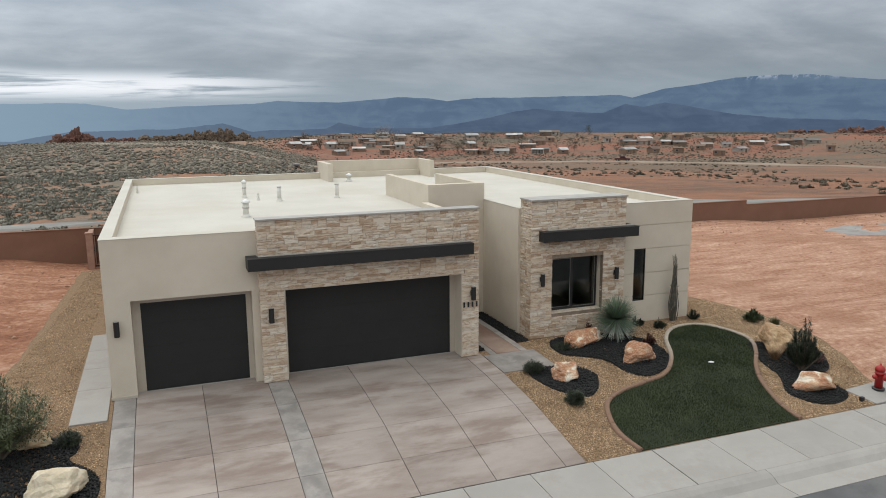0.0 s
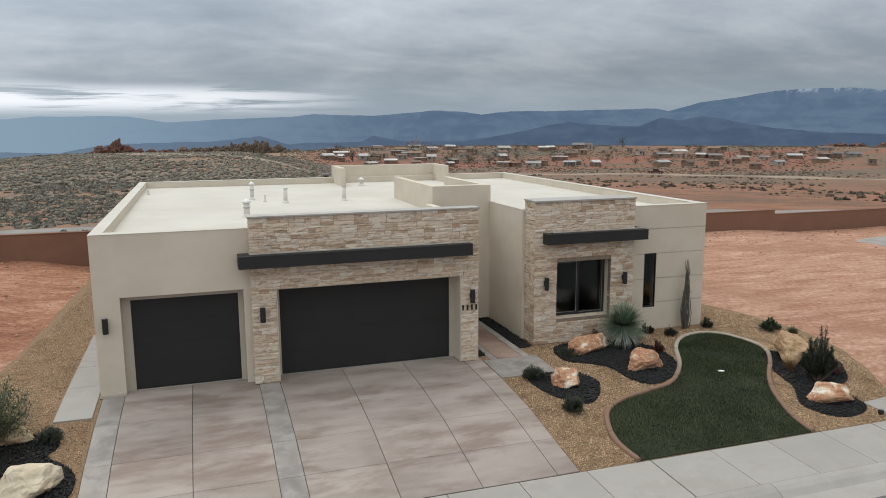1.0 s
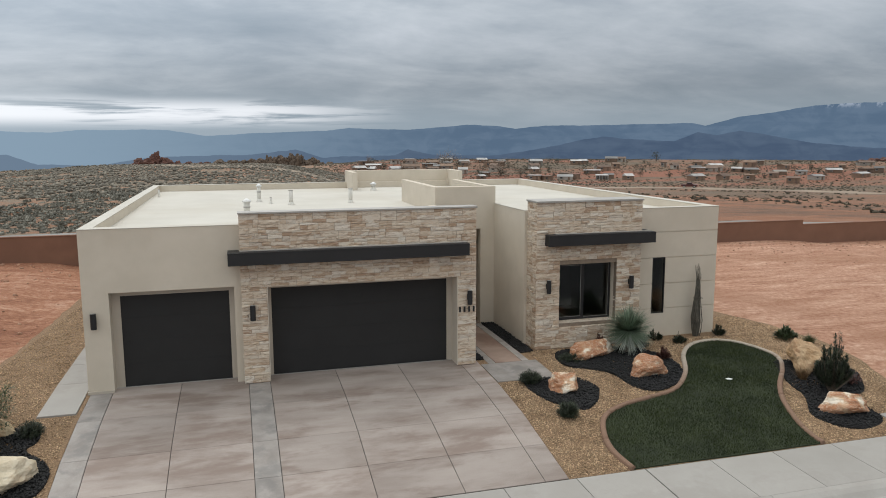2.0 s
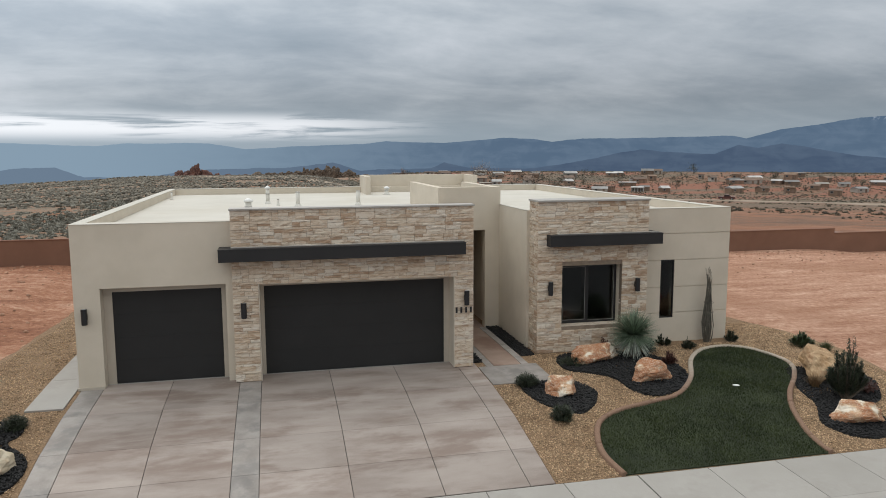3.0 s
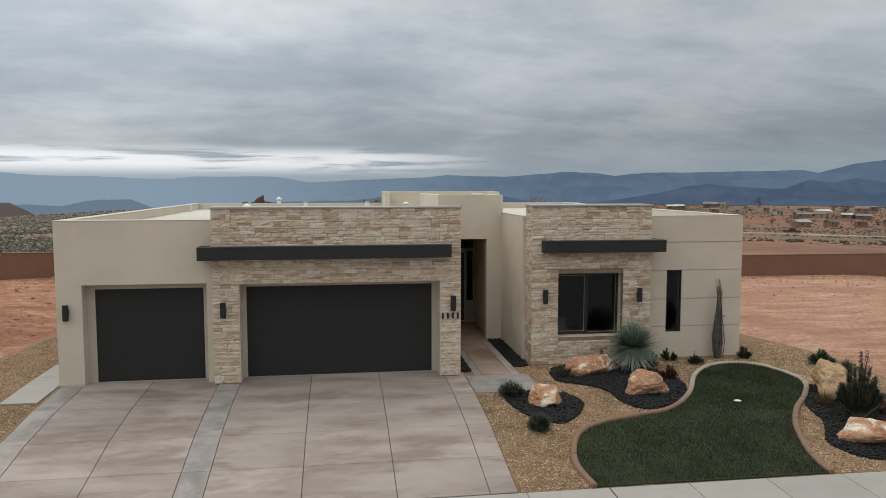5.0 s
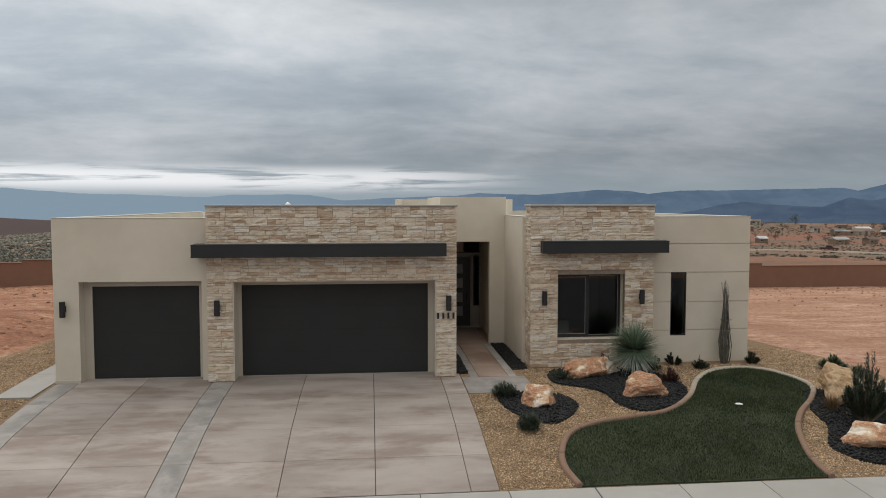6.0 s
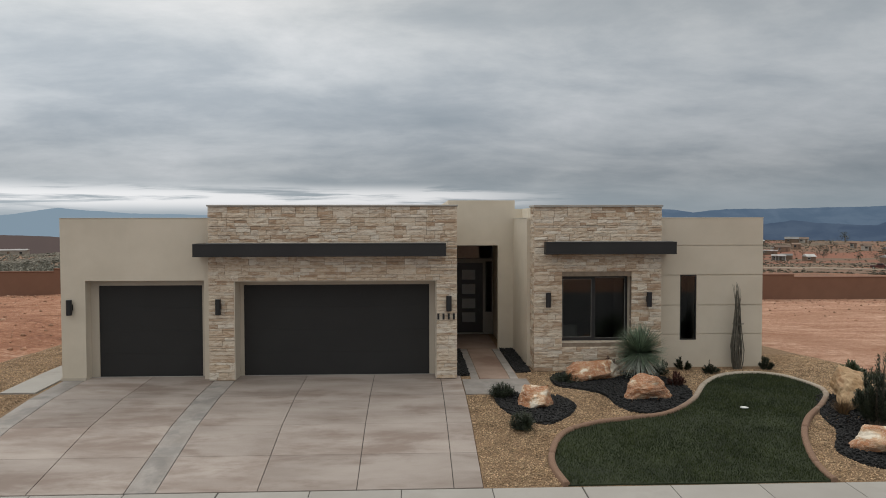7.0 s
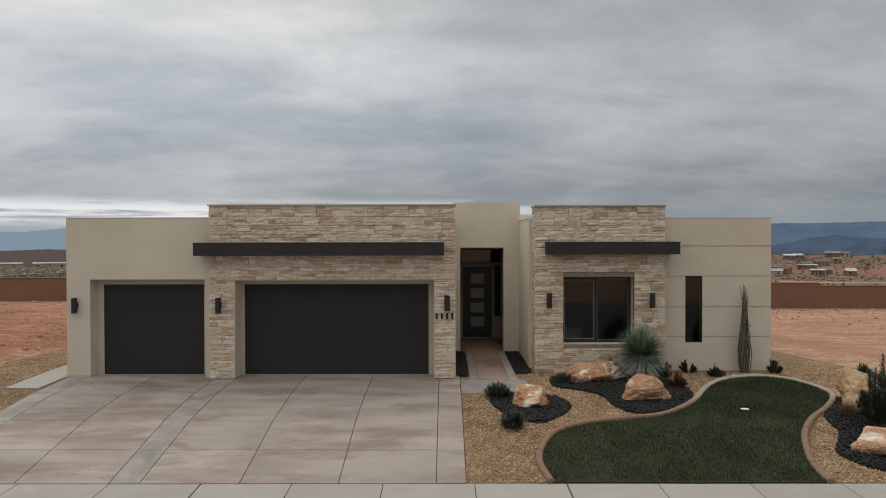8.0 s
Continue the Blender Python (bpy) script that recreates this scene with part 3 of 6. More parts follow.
    clad(front, lambda u, z: pose(10.38 + u, 21.85, z), 3.52, -0.1, 3.4, [(hole[0] - 10.38, hole[1] - 10.38, hole[2], hole[3])])
    side = part("stone_return", box(10.43, 10.6, 22.51, 22.6, ground_z, 4.5), M_MORTAR, house, "split ledge stone return")
    clad(side, lambda u, z: pose(10.425, 22.62 - u, z, 0, 0, -90), 0.79, -0.1, 4.5)
    jamb = part("stone_jamb", box(13.12, 13.2, 22.0, 22.1, 0.78, 2.59), M_MORTAR, house, "split ledge stone reveal beside the window")
    clad(jamb, lambda u, z: pose(13.115, 22.2 - u, z, 0, 0, -90), 0.34, 0.78, 2.59)
    part("coping", box(10.36, 13.92, 21.77, 22.64, 4.5, 4.555, 0.006), M_COPING, house, "grey metal coping")
    part("sill", box(11.153, 13.067, 21.86, 22.198, 0.752, 0.776, 0.004), M_STONE, house, "pale stone window sill")
    # steel canopies
    for x0, x1, y0, y1 in ((1.5, 7.92, 20.7, 21.26), (10.65, 14.21, 21.5, 22.22)):
        canopy = part("canopy", box(x0, x1, y0, min(y1, y0 + 0.33), 3.215, 3.55, 0.006), M_STEEL, house, "black steel box canopy")
        part("flashing", box(x0 + 0.3, x1 - 0.03, y0 + 0.2, y0 + 0.34, 3.552, 3.565), M_COPING, canopy)
        for z in (3.235, 3.53):
            part("canopy_lip", box(x0 - 0.004, x1 + 0.004, y0 - 0.006, y0 + 0.02, z - 0.012, z + 0.012, 0.003), M_STEEL, canopy)
        if y1 - y0 > 0.4:
            spare = (x0, 1.78) if x0 < 5 else (13.95, x1)
            part("canopy_return", box(spare[0], spare[1], y0 + 0.33, y1, 3.215, 3.55, 0.004), M_STEEL, canopy)
    # garage doors
    for x0, x1, o0, o1, cols in ((-1.22, 1.5, -1.42, 1.62, 4), (2.56, 7.52, 2.45, 7.68, 8)):
        door = part("garage_door", box(x0 - 0.03, x1 + 0.03, 21.655, 21.70, 0.0, 2.45), M_DOOR, house, "charcoal sectional garage door, closed")
        for k in range(4):
            part("door_section", box(x0, x1, 21.63, 21.654, 0.015 + k * 0.607, 0.015 + (k + 1) * 0.607 - 0.0015, 0.0), M_DOOR, door)
        part("door_seal", box(x0, x1, 21.60, 21.652, 0.001, 0.014), M_BLACK, door, "black rubber seal")
        part("door_trim", wall_xz(o0 + 0.002, o1 - 0.002, 0.0, 2.58, 21.60, 21.626, [(x0 + 0.015, x1 - 0.015, -0.1, 2.43)]), M_TRIM, house, "taupe door trim")
        part("threshold", box(o0, o1, 21.56, 21.66, -0.02, 0.012, 0.004), M_WALK, house, "pale concrete threshold")
        if x0 < 0:
            part("door_stop", box(o0 + 0.01, o1 - 0.01, 21.30, 21.6, 2.575, 2.588), M_TRIM, house)
    # wide window
    window = part("window", wall_xz(11.152, 13.06, 0.777, 2.598, 22.2, 22.27, [(11.21, 12.08, 0.835, 2.535), (12.15, 13.0, 0.835, 2.535)]), M_BLACK, house, "black framed two-light sliding window")
    for x0, x1, y in ((11.21, 12.08, 22.225), (12.15, 13.0, 22.24)):
        pane = part("pane", box(x0, x1, y, y + 0.012, 0.835, 2.535), M_GLASS, window, "dark tinted glass")
        pane.visible_shadow = False
    part("sash", wall_xz(11.21, 12.09, 0.835, 2.535, 22.205, 22.223, [(11.245, 12.05, 0.87, 2.5)]), M_BLACK, window)
    part("gasket", wall_xz(11.245, 12.05, 0.87, 2.5, 22.207, 22.221, [(11.253, 12.042, 0.878, 2.492)]), M_COPING, window, "pale grey glazing gasket")
    part("gasket", wall_xz(12.15, 13.0, 0.835, 2.535, 22.226, 22.238, [(12.158, 12.992, 0.843, 2.527)]), M_COPING, window, "pale grey glazing gasket")
    slit = part("window", wall_xz(14.58, 15.05, 0.76, 2.6, 22.255, 22.31, [(14.61, 15.02, 0.79, 2.57)]), M_BLACK, house, "black framed narrow tall window")
    pane = part("pane", box(14.61, 15.02, 22.275, 22.287, 0.79, 2.57), M_GLASS, slit, "dark tinted glass")
    pane.visible_shadow = False
    # room behind the windows
    part("room_floor", box(10.56, 16.59, 22.52, 27.0, 0.0, 0.06), M_ROOM, house)
    part("room_wall", box(10.56, 16.59, 27.0, 27.15, 0.0, 3.0), M_ROOM, house)
    part("room_wall", box(14.0, 14.12, 22.52, 26.99, 0.06, 3.0), M_ROOM, house)
    part("room_ceiling", box(10.56, 16.59, 22.52, 27.15, 3.0, 3.1), M_ROOM, house)
    # entry front
    part("door_wall", wall_xz(8.43, 10.02, -0.2, 3.5, 28.800, 28.950, [(8.56, 9.69, -0.3, 2.64), (9.74, 9.98, 0.8, 2.66), (8.5, 9.98, 2.76, 3.26)]), M_FRAME, house, "greige panelled entry frame")
    door = part("entry_door", wall_xz(8.600, 9.650, 0.04, 2.6, 28.840, 28.890, [(8.880, 9.370, z, z + 0.36) for z in (0.42, 0.93, 1.46, 1.99)]), M_WOODDOOR, house, "dark brown entry door with four glass lights, closed")
    for z in (0.42, 0.93, 1.46, 1.99):
        part("glass_light", box(8.880, 9.370, 28.855, 28.867, z, z + 0.36), M_FROST, door, "frosted glass light")
    part("door_handle", box(9.500, 9.530, 28.770, 28.800, 0.85, 1.45, 0.006), M_BLACK, door, "black bar handle")
    for zz in (0.92, 1.38):
        part("handle_mount", box(9.507, 9.523, 28.800, 28.839, zz, zz + 0.02), M_BLACK, door)
    part("door_frame", wall_xz(8.56, 9.69, 0.0, 2.64, 28.820, 28.920, [(8.600, 9.650, 0.04, 2.6)]), M_FRAME, house)
    for x0, x1, z0, z1 in ((9.74, 9.98, 0.8, 2.66), (8.5, 9.98, 2.76, 3.26)):
        light = part("side_light", wall_xz(x0, x1, z0, z1, 28.810, 28.870, [(x0 + 0.03, x1 - 0.03, z0 + 0.03, z1 - 0.03)]), M_BLACK, house, "black framed entry window")
        part("pane", box(x0 + 0.03, x1 - 0.03, 28.830, 28.842, z0 + 0.03, z1 - 0.03), M_GLASS, light)
    part("hall_wall", box(8.2, 10.25, 31.8, 31.9, -0.1, 3.5), M_ROOM, house)
    part("hall_floor", box(8.2, 10.25, 28.950, 31.8, -0.1, 0.02), M_ROOM, house)
    part("step", box(8.44, 10.01, 28.660, 28.810, 0.0, 0.04, 0.005), M_WALK, house)
    # plain bars where the number of the house stands
    for k in range(4):
        part("number_bar", box(7.70 + k * 0.135, 7.755 + k * 0.135, 20.985, 20.998, 1.55, 1.71, 0.002), M_BLACK, house, "black metal house number")
    for y, z in ((24.35, 0.62), (22.4, 0.55), (22.35, 0.30)):
        part("outlet_box", box(-2.10, -2.038, y, y + 0.09, z, z + 0.13, 0.006), M_COPING, house, "small pale outlet box")
    return house


make_house()


def wall_lamp(x, y, z):
    lamp = empty("wall_lamp", "black cylinder wall lamp, unlit", "wall lamp", "lamps on the house front", at=(x, y, z))
    bm = bmesh.new()
    bmesh.ops.create_cone(bm, cap_ends=True, segments=24, radius1=0.072, radius2=0.072, depth=0.40)
    bmesh.ops.bevel(bm, geom=[e for e in bm.edges if abs(e.verts[0].co.z - e.verts[1].co.z) < 1e-4], offset=0.006, segments=2, affect="EDGES")
    bmesh.ops.translate(bm, vec=(0, -0.11, 0), verts=bm.verts)
    part("shade", bm, M_BLACK, lamp)
    part("bracket", box(-0.03, 0.03, -0.06, -0.005, -0.05, 0.05, 0.004), M_BLACK, lamp)
    part("wall_plate", box(-0.055, 0.055, -0.016, 0.02, -0.08, 0.08, 0.004), M_BLACK, lamp)
    bm = bmesh.new()
    bmesh.ops.create_circle(bm, cap_ends=True, segments=24, radius=0.06, matrix=Matrix.Translation((0, -0.11, 0.204)))
    part("lens", bm, M_FROST, lamp, "frosted lens")
    return lamp


first = wall_lamp(-1.79, 21.28, 1.90)
for x, y, z in ((2.07, 21.03, 1.92), (8.0, 21.03, 1.975), (10.75, 21.81, 1.965), (13.53, 21.81, 1.97)):
    copy_thing(first, pose(x, y, z))


# ---- seen through the window ----
M_CREAM = material("cream_upholstery", (0.50, 0.47, 0.41), (0.58, 0.55, 0.48), 3, 80, 0.95, 0.2)
armchair = empty("armchair", "cream upholstered armchair behind the window", "armchair", at=(11.62, 23.3, 0.06))
part("seat", box(-0.32, 0.32, -0.32, 0.34, 0.2, 0.45, 0.04), M_CREAM, armchair)
part("backrest", box(-0.36, 0.36, 0.34, 0.52, 0.2, 0.95, 0.05), M_CREAM, armchair)
for x in (-0.42, 0.33):
    part("arm", box(x, x + 0.09, -0.32, 0.34, 0.2, 0.62, 0.03), M_CREAM, armchair)
for x in (-0.34, 0.30):
    for y in (-0.28, 0.40):
        part("leg", box(x, x + 0.04, y, y + 0.04, 0.0, 0.2), M_BLACK, armchair)


# ---- yard ----
M_GRASS = material("lawn_turf", (0.016, 0.023, 0.009), (0.034, 0.045, 0.018), 1.2, 30, 0.95, 0.6, bump_dist=0.02)
M_BLADE = material("grass_blades", (0.020, 0.032, 0.009), (0.056, 0.072, 0.023), 1.6, 8, 0.85, 0.0, island=0.45)
M_WHITE = material("white_plastic", (0.70, 0.70, 0.68), (0.80, 0.80, 0.78), 5, 60, 0.5, 0.05)
M_PIPE = material("white_roof_pipe", (0.62, 0.60, 0.55), (0.74, 0.72, 0.66), 4, 40, 0.6, 0.1)
M_RED = material("red_hydrant_paint", (0.30, 0.012, 0.012), (0.40, 0.022, 0.020), 5, 60, 0.45, 0.1)


def edging_material():
    """Brown tinted concrete that turns pale towards +y, with an uneven transition."""
    m = bpy.data.materials.new("tinted_edging")
    m.use_nodes = True
    n = Nodes(m.node_tree)
    out, b = n.add("ShaderNodeOutputMaterial"), n.add("ShaderNodeBsdfPrincipled")
    n.join(b.outputs[0], out.inputs[0])
    at = n.add("ShaderNodeNewGeometry").outputs["Position"]
    sep = n.add("ShaderNodeSeparateXYZ")
    n.join(at, sep.inputs[0])
    blot = n.noise(at, 2.5, 5, 0.6)
    grain = n.noise(at, 60, 3, 0.6)
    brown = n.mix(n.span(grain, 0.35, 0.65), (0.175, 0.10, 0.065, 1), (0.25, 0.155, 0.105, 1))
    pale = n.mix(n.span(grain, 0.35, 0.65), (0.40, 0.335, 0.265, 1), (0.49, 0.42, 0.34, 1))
    pale_mix = n.span(n.math("ADD", sep.outputs[1], n.math("MULTIPLY", blot, 1.6)), 18.6, 21.0)
    n.join(n.mix(pale_mix, brown, pale), b.inputs["Base Color"])
    b.inputs["Roughness"].default_value = 0.9
    bp = n.add("ShaderNodeBump")
    bp.inputs["Strength"].default_value, bp.inputs["Distance"].default_value = 0.4, 0.01
    n.join(grain, bp.inputs["Height"])
    n.join(bp.outputs[0], b.inputs["Normal"])
    return m


M_EDGING = edging_material()


def curve(points, per=8, closed=False):
    """A smooth line through the points of a plan."""
    p = [Vector(q) for q in points]
    n, out = len(p), []
    for i in range(n if closed else n - 1):
        a, b, c, d = (p[(i + k) % n] if closed else p[min(max(i + k, 0), n - 1)] for k in (-1, 0, 1, 2))
        for s in range(per):
            t = s / per
            out.append(0.5 * ((2 * b) + (c - a) * t + (2 * a - 5 * b + 4 * c - d) * t * t + (3 * b - a - 3 * c + d) * t**3))
    if not closed:
        out.append(p[-1])
    return [(v.x, v.y) for v in out]


def inside(poly, x, y):
    """Which of the points lie in the plan."""
    x, y = np.asarray(x), np.asarray(y)
    odd = np.zeros(x.shape, bool)
    for (x0, y0), (x1, y1) in zip(poly, poly[1:] + poly[:1]):
        if y0 != y1:
            odd ^= ((y0 > y) != (y1 > y)) & (x < (x1 - x0) * (y - y0) / (y1 - y0) + x0)
    return odd


def yards(y):
    return np.interp(y, SLOPE_Y, SLOPE_Z)


def sheet(name, left, right, y0, y1, lift, mat, rough=0.0, nx=40, ny=80, skirt=0.15):
    """A laid sheet between two sides, given as functions of y, that follows the yard."""
    ys = np.unique(np.concatenate([np.linspace(y0, y1, ny), [v for v in SLOPE_Y if y0 < v < y1]]))
    rows = []
    for y in ys:
        xs = np.linspace(left(y), right(y), nx)
        z = yards(y) + lift + rough * np.array([noise.noise((x * 1.7, y * 1.7, 3.1)) + 0.6 * noise.noise((x * 6, y * 6, 1.1)) for x in xs])
        rows.append(np.stack([xs, np.full(nx, y), z], -1))
    v = np.array(rows)
    n = len(ys)
    low = v.copy()
    low[..., 2] -= skirt
    faces = [(i * nx + j, i * nx + j + 1, (i + 1) * nx + j + 1, (i + 1) * nx + j) for i in range(n - 1) for j in range(nx - 1)]
    k = n * nx
    rim = [j for j in range(nx)] + [i * nx + nx - 1 for i in range(1, n)] + [(n - 1) * nx + j for j in range(nx - 2, -1, -1)] + [i * nx for i in range(n - 2, 0, -1)]
    faces += [(rim[q], k + rim[q], k + rim[(q + 1) % len(rim)], rim[(q + 1) % len(rim)]) for q in range(len(rim))]
    mesh = bpy.data.meshes.new(name)
    mesh.from_pydata(np.concatenate([v.reshape(-1, 3), low.reshape(-1, 3)]).tolist(), [], faces)
    mesh.update()
    mesh.materials.append(mat)
    return new(name, mesh)


def scatter(name, template, places, scales, mat, turns=None, parent=None, seed=1, tilt=0.5):
    """Many small pieces joined into one mesh: template (verts, triangles) at each place, turned at random."""
    r = np.random.RandomState(seed)
    v, f = np.asarray(template[0], float), np.asarray(template[1], int)
    places, scales = np.asarray(places, float), np.asarray(scales, float)
    n = len(places)
    if scales.ndim == 1:
        scales = np.repeat(scales[:, None], 3, 1)
    a = r.uniform(0, 2 * np.pi, n)
    b = r.uniform(-tilt, tilt, n)
    ca, sa, cb, sb = np.cos(a), np.sin(a), np.cos(b), np.sin(b)
    zero, one = np.zeros(n), np.ones(n)
    rz = np.stack([ca, -sa, zero, sa, ca, zero, zero, zero, one], -1).reshape(n, 3, 3)
    rx = np.stack([one, zero, zero, zero, cb, -sb, zero, sb, cb], -1).reshape(n, 3, 3)
    pts = np.einsum("nij,nkj->nki", rx @ rz, v[None] * scales[:, None]) + places[:, None]
    faces = f[None] + (np.arange(n) * len(v))[:, None, None]
    mesh = bpy.data.meshes.new(name)
    pts, faces = pts.reshape(-1, 3), faces.reshape(-1, f.shape[1])
    mesh.vertices.add(len(pts))
    mesh.vertices.foreach_set("co", pts.ravel())
    mesh.loops.add(faces.size)
    mesh.loops.foreach_set("vertex_index", faces.ravel())
    mesh.polygons.add(len(faces))
    mesh.polygons.foreach_set("loop_start", np.arange(0, faces.size, f.shape[1]))
    mesh.update(calc_edges=True)
    mesh.validate()
    mesh.materials.append(mat)
    ob = new(name, mesh)
    ob.parent = parent
    return ob


def lump(seed, subdivisions=1, jag=0.3, squash=0.8):
    """A jagged little stone as (verts, triangles)."""
    r = random.Random(seed)
    bm = bmesh.new()
    bmesh.ops.create_icosphere(bm, subdivisions=subdivisions, radius=0.5)
    for v in bm.verts:
        v.co *= 1 + r.uniform(-jag, jag)
        v.co.z *= squash
    bm.verts.ensure_lookup_table()
    out = ([tuple(v.co) for v in bm.verts], [[v.index for v in f.verts] for f in bm.faces])
    bm.free()
    return out


def gravel():
    bound_y = (15.0, 16.0, 18.4, 20.3, 22.5, 24.5, 30.0)
    bound_x = (18.1, 18.6, 19.5, 19.7, 19.4, 18.9, 17.6)
    east = sheet("gravel_bed", lambda y: 8.335, lambda y: np.interp(y, bound_y, bound_x) + 0.12 * noise.noise((0, y * 1.3, 2)), 15.02, 30.0, -0.012, M_GRAVEL, 0.012, 60, 90)
    tagged(east, "tan crushed gravel spread over the front yard", "gravel", kind="stuff")
    west = sheet("gravel_bed", lambda y: np.interp(y, (15, 19, 22, 25, 30.6, 38.9), (-7.3, -6.5, -5.4, -4.95, -4.65, -4.3)) + 0.15 * noise.noise((7, y * 1.1, 2)), lambda y: -2.005 if y < 21.3 else -1.96, 15.02, 39.2, -0.012, M_GRAVEL, 0.012, 30, 110)
    tagged(west, "tan crushed gravel strip beside the garage", "gravel", kind="stuff")
    r = np.random.RandomState(5)
    x, y = r.uniform(8.35, 19.4, 90000), r.uniform(15.05, 24.0, 90000)
    keep = (x < np.interp(y, bound_y, bound_x) - 0.1) & ~((x < 10.1) & (y > 19.45)) & ~((x < 16.95) & (y > 21.75))
    for p in POLYGONS:
        keep &= ~inside(p, x, y)
    x, y = x[keep], y[keep]
    x2, y2 = r.uniform(-6.4, -2.1, 42000), 15.05 + 24.0 * r.random_sample(42000) ** 1.5
    keep = ~((x2 > -3) & (y2 > 19.95)) & (x2 > np.interp(y2, (15, 19, 22, 25, 30.6, 38.9), (-7.5, -6.6, -5.4, -4.8, -4.4, -3.9)))
    for p in POLYGONS:
        keep &= ~inside(p, x2, y2)
    x, y = np.concatenate([x, x2[keep]]), np.concatenate([y, y2[keep]])
    stones = scatter("gravel_stones", ([(0.5, 0.05, 0), (-0.1, 0.45, 0.05), (-0.45, -0.1, 0), (0.05, -0.5, 0.04), (0.04, 0.02, 0.38), (0, 0, -0.3)], [[0, 1, 4], [1, 2, 4], [2, 3, 4], [3, 0, 4], [1, 0, 5], [2, 1, 5], [3, 2, 5], [0, 3, 5]]), np.stack([x, y, yards(y) - 0.006], -1), r.uniform(0.018, 0.052, len(x)), M_PEBBLE, seed=3)
    tagged(stones, "loose tan and brown gravel stones", "gravel", kind="stuff")


LAWN_EDGE = curve([(9.86, 15.03), (9.74, 15.72), (9.86, 16.36), (10.23, 17.06), (10.92, 17.47), (11.86, 17.71), (12.8, 18.02), (13.72, 18.93), (14.5, 20.21), (15.33, 21.04), (16.19, 21.24), (16.81, 20.9), (17.13, 20.04), (17.09, 19.26), (16.58, 18.49), (15.78, 17.63), (15.26, 16.84), (14.91, 15.89), (14.83, 15.3), (14.86, 15.03)], 6)
BEDS = (
    ("lava_rock_bed", curve([(9.01, 19.28), (9.09, 18.48), (9.4, 17.87), (9.91, 17.51), (10.44, 17.86), (10.8, 18.56), (10.56, 19.22), (9.87, 19.43), (9.38, 19.58)], 6, True)),
    ("lava_rock_bed", curve([(10.65, 20.89), (11.0, 21.45), (11.9, 21.55), (12.8, 21.45), (13.58, 20.99), (13.9, 19.96), (13.64, 18.88), (12.86, 18.23), (12.18, 18.08), (11.79, 18.53), (11.65, 19.36), (11.15, 19.82), (10.71, 20.18)], 6, True)),
    ("lava_rock_bed", curve([(16.35, 18.18), (16.84, 19.11), (17.86, 18.79), (18.66, 18.15), (18.06, 17.05), (17.35, 16.61), (17.25, 15.66), (16.52, 15.37), (15.88, 15.56), (15.57, 16.19), (16.05, 16.98), (16.13, 17.68)], 6, True)),
    ("lava_rock_bed", curve([(-6.2, 20.18), (-4.39, 19.83), (-3.38, 19.49), (-2.73, 19.2), (-2.65, 18.72), (-2.8, 18.39), (-2.46, 17.93), (-2.14, 17.43), (-2.16, 16.83), (-2.55, 16.24), (-3.72, 15.95), (-5.97, 16.38)], 6, True)),
    ("lava_rock_strip", [(8.25, 21.36), (8.57, 21.36), (8.57, 25.38), (8.25, 25.38)]),
    ("lava_rock_strip", [(9.85, 21.70), (10.285, 21.70), (10.285, 25.38), (9.85, 25.38)]),
)
POLYGONS = [LAWN_EDGE] + [p for _, p in BEDS]


def lava_beds():
    for k, (name, poly) in enumerate(BEDS):
        xs, ys = zip(*poly)
        bed = empty(name, "bed of loose black lava rock on gravel" if k < 4 else "strip of black lava rock beside the entry path", "rock bed", "lava rock beds", kind="stuff")
        part("bed_base", prism(poly, lambda x, y: yard(x, y) - 0.2, lambda x, y: yard(x, y) + 0.008), M_LAVA, bed)
        r = np.random.RandomState(20 + k)
        count = int((max(xs) - min(xs)) * (max(ys) - min(ys)) * 640)
        x, y = r.uniform(min(xs), max(xs), count), r.uniform(min(ys), max(ys), count)
        keep = inside(poly, x, y)
        x, y = x[keep], y[keep]
        z = yards(y) + 0.012 + r.uniform(0, 0.03, len(x))
        tagged(scatter("lava_rocks", lump(40 + k, 1, 0.35, 0.75), np.stack([x, y, z], -1), r.uniform(0.032, 0.08, len(x)), M_LAVA, seed=k, parent=bed), kind="stuff")


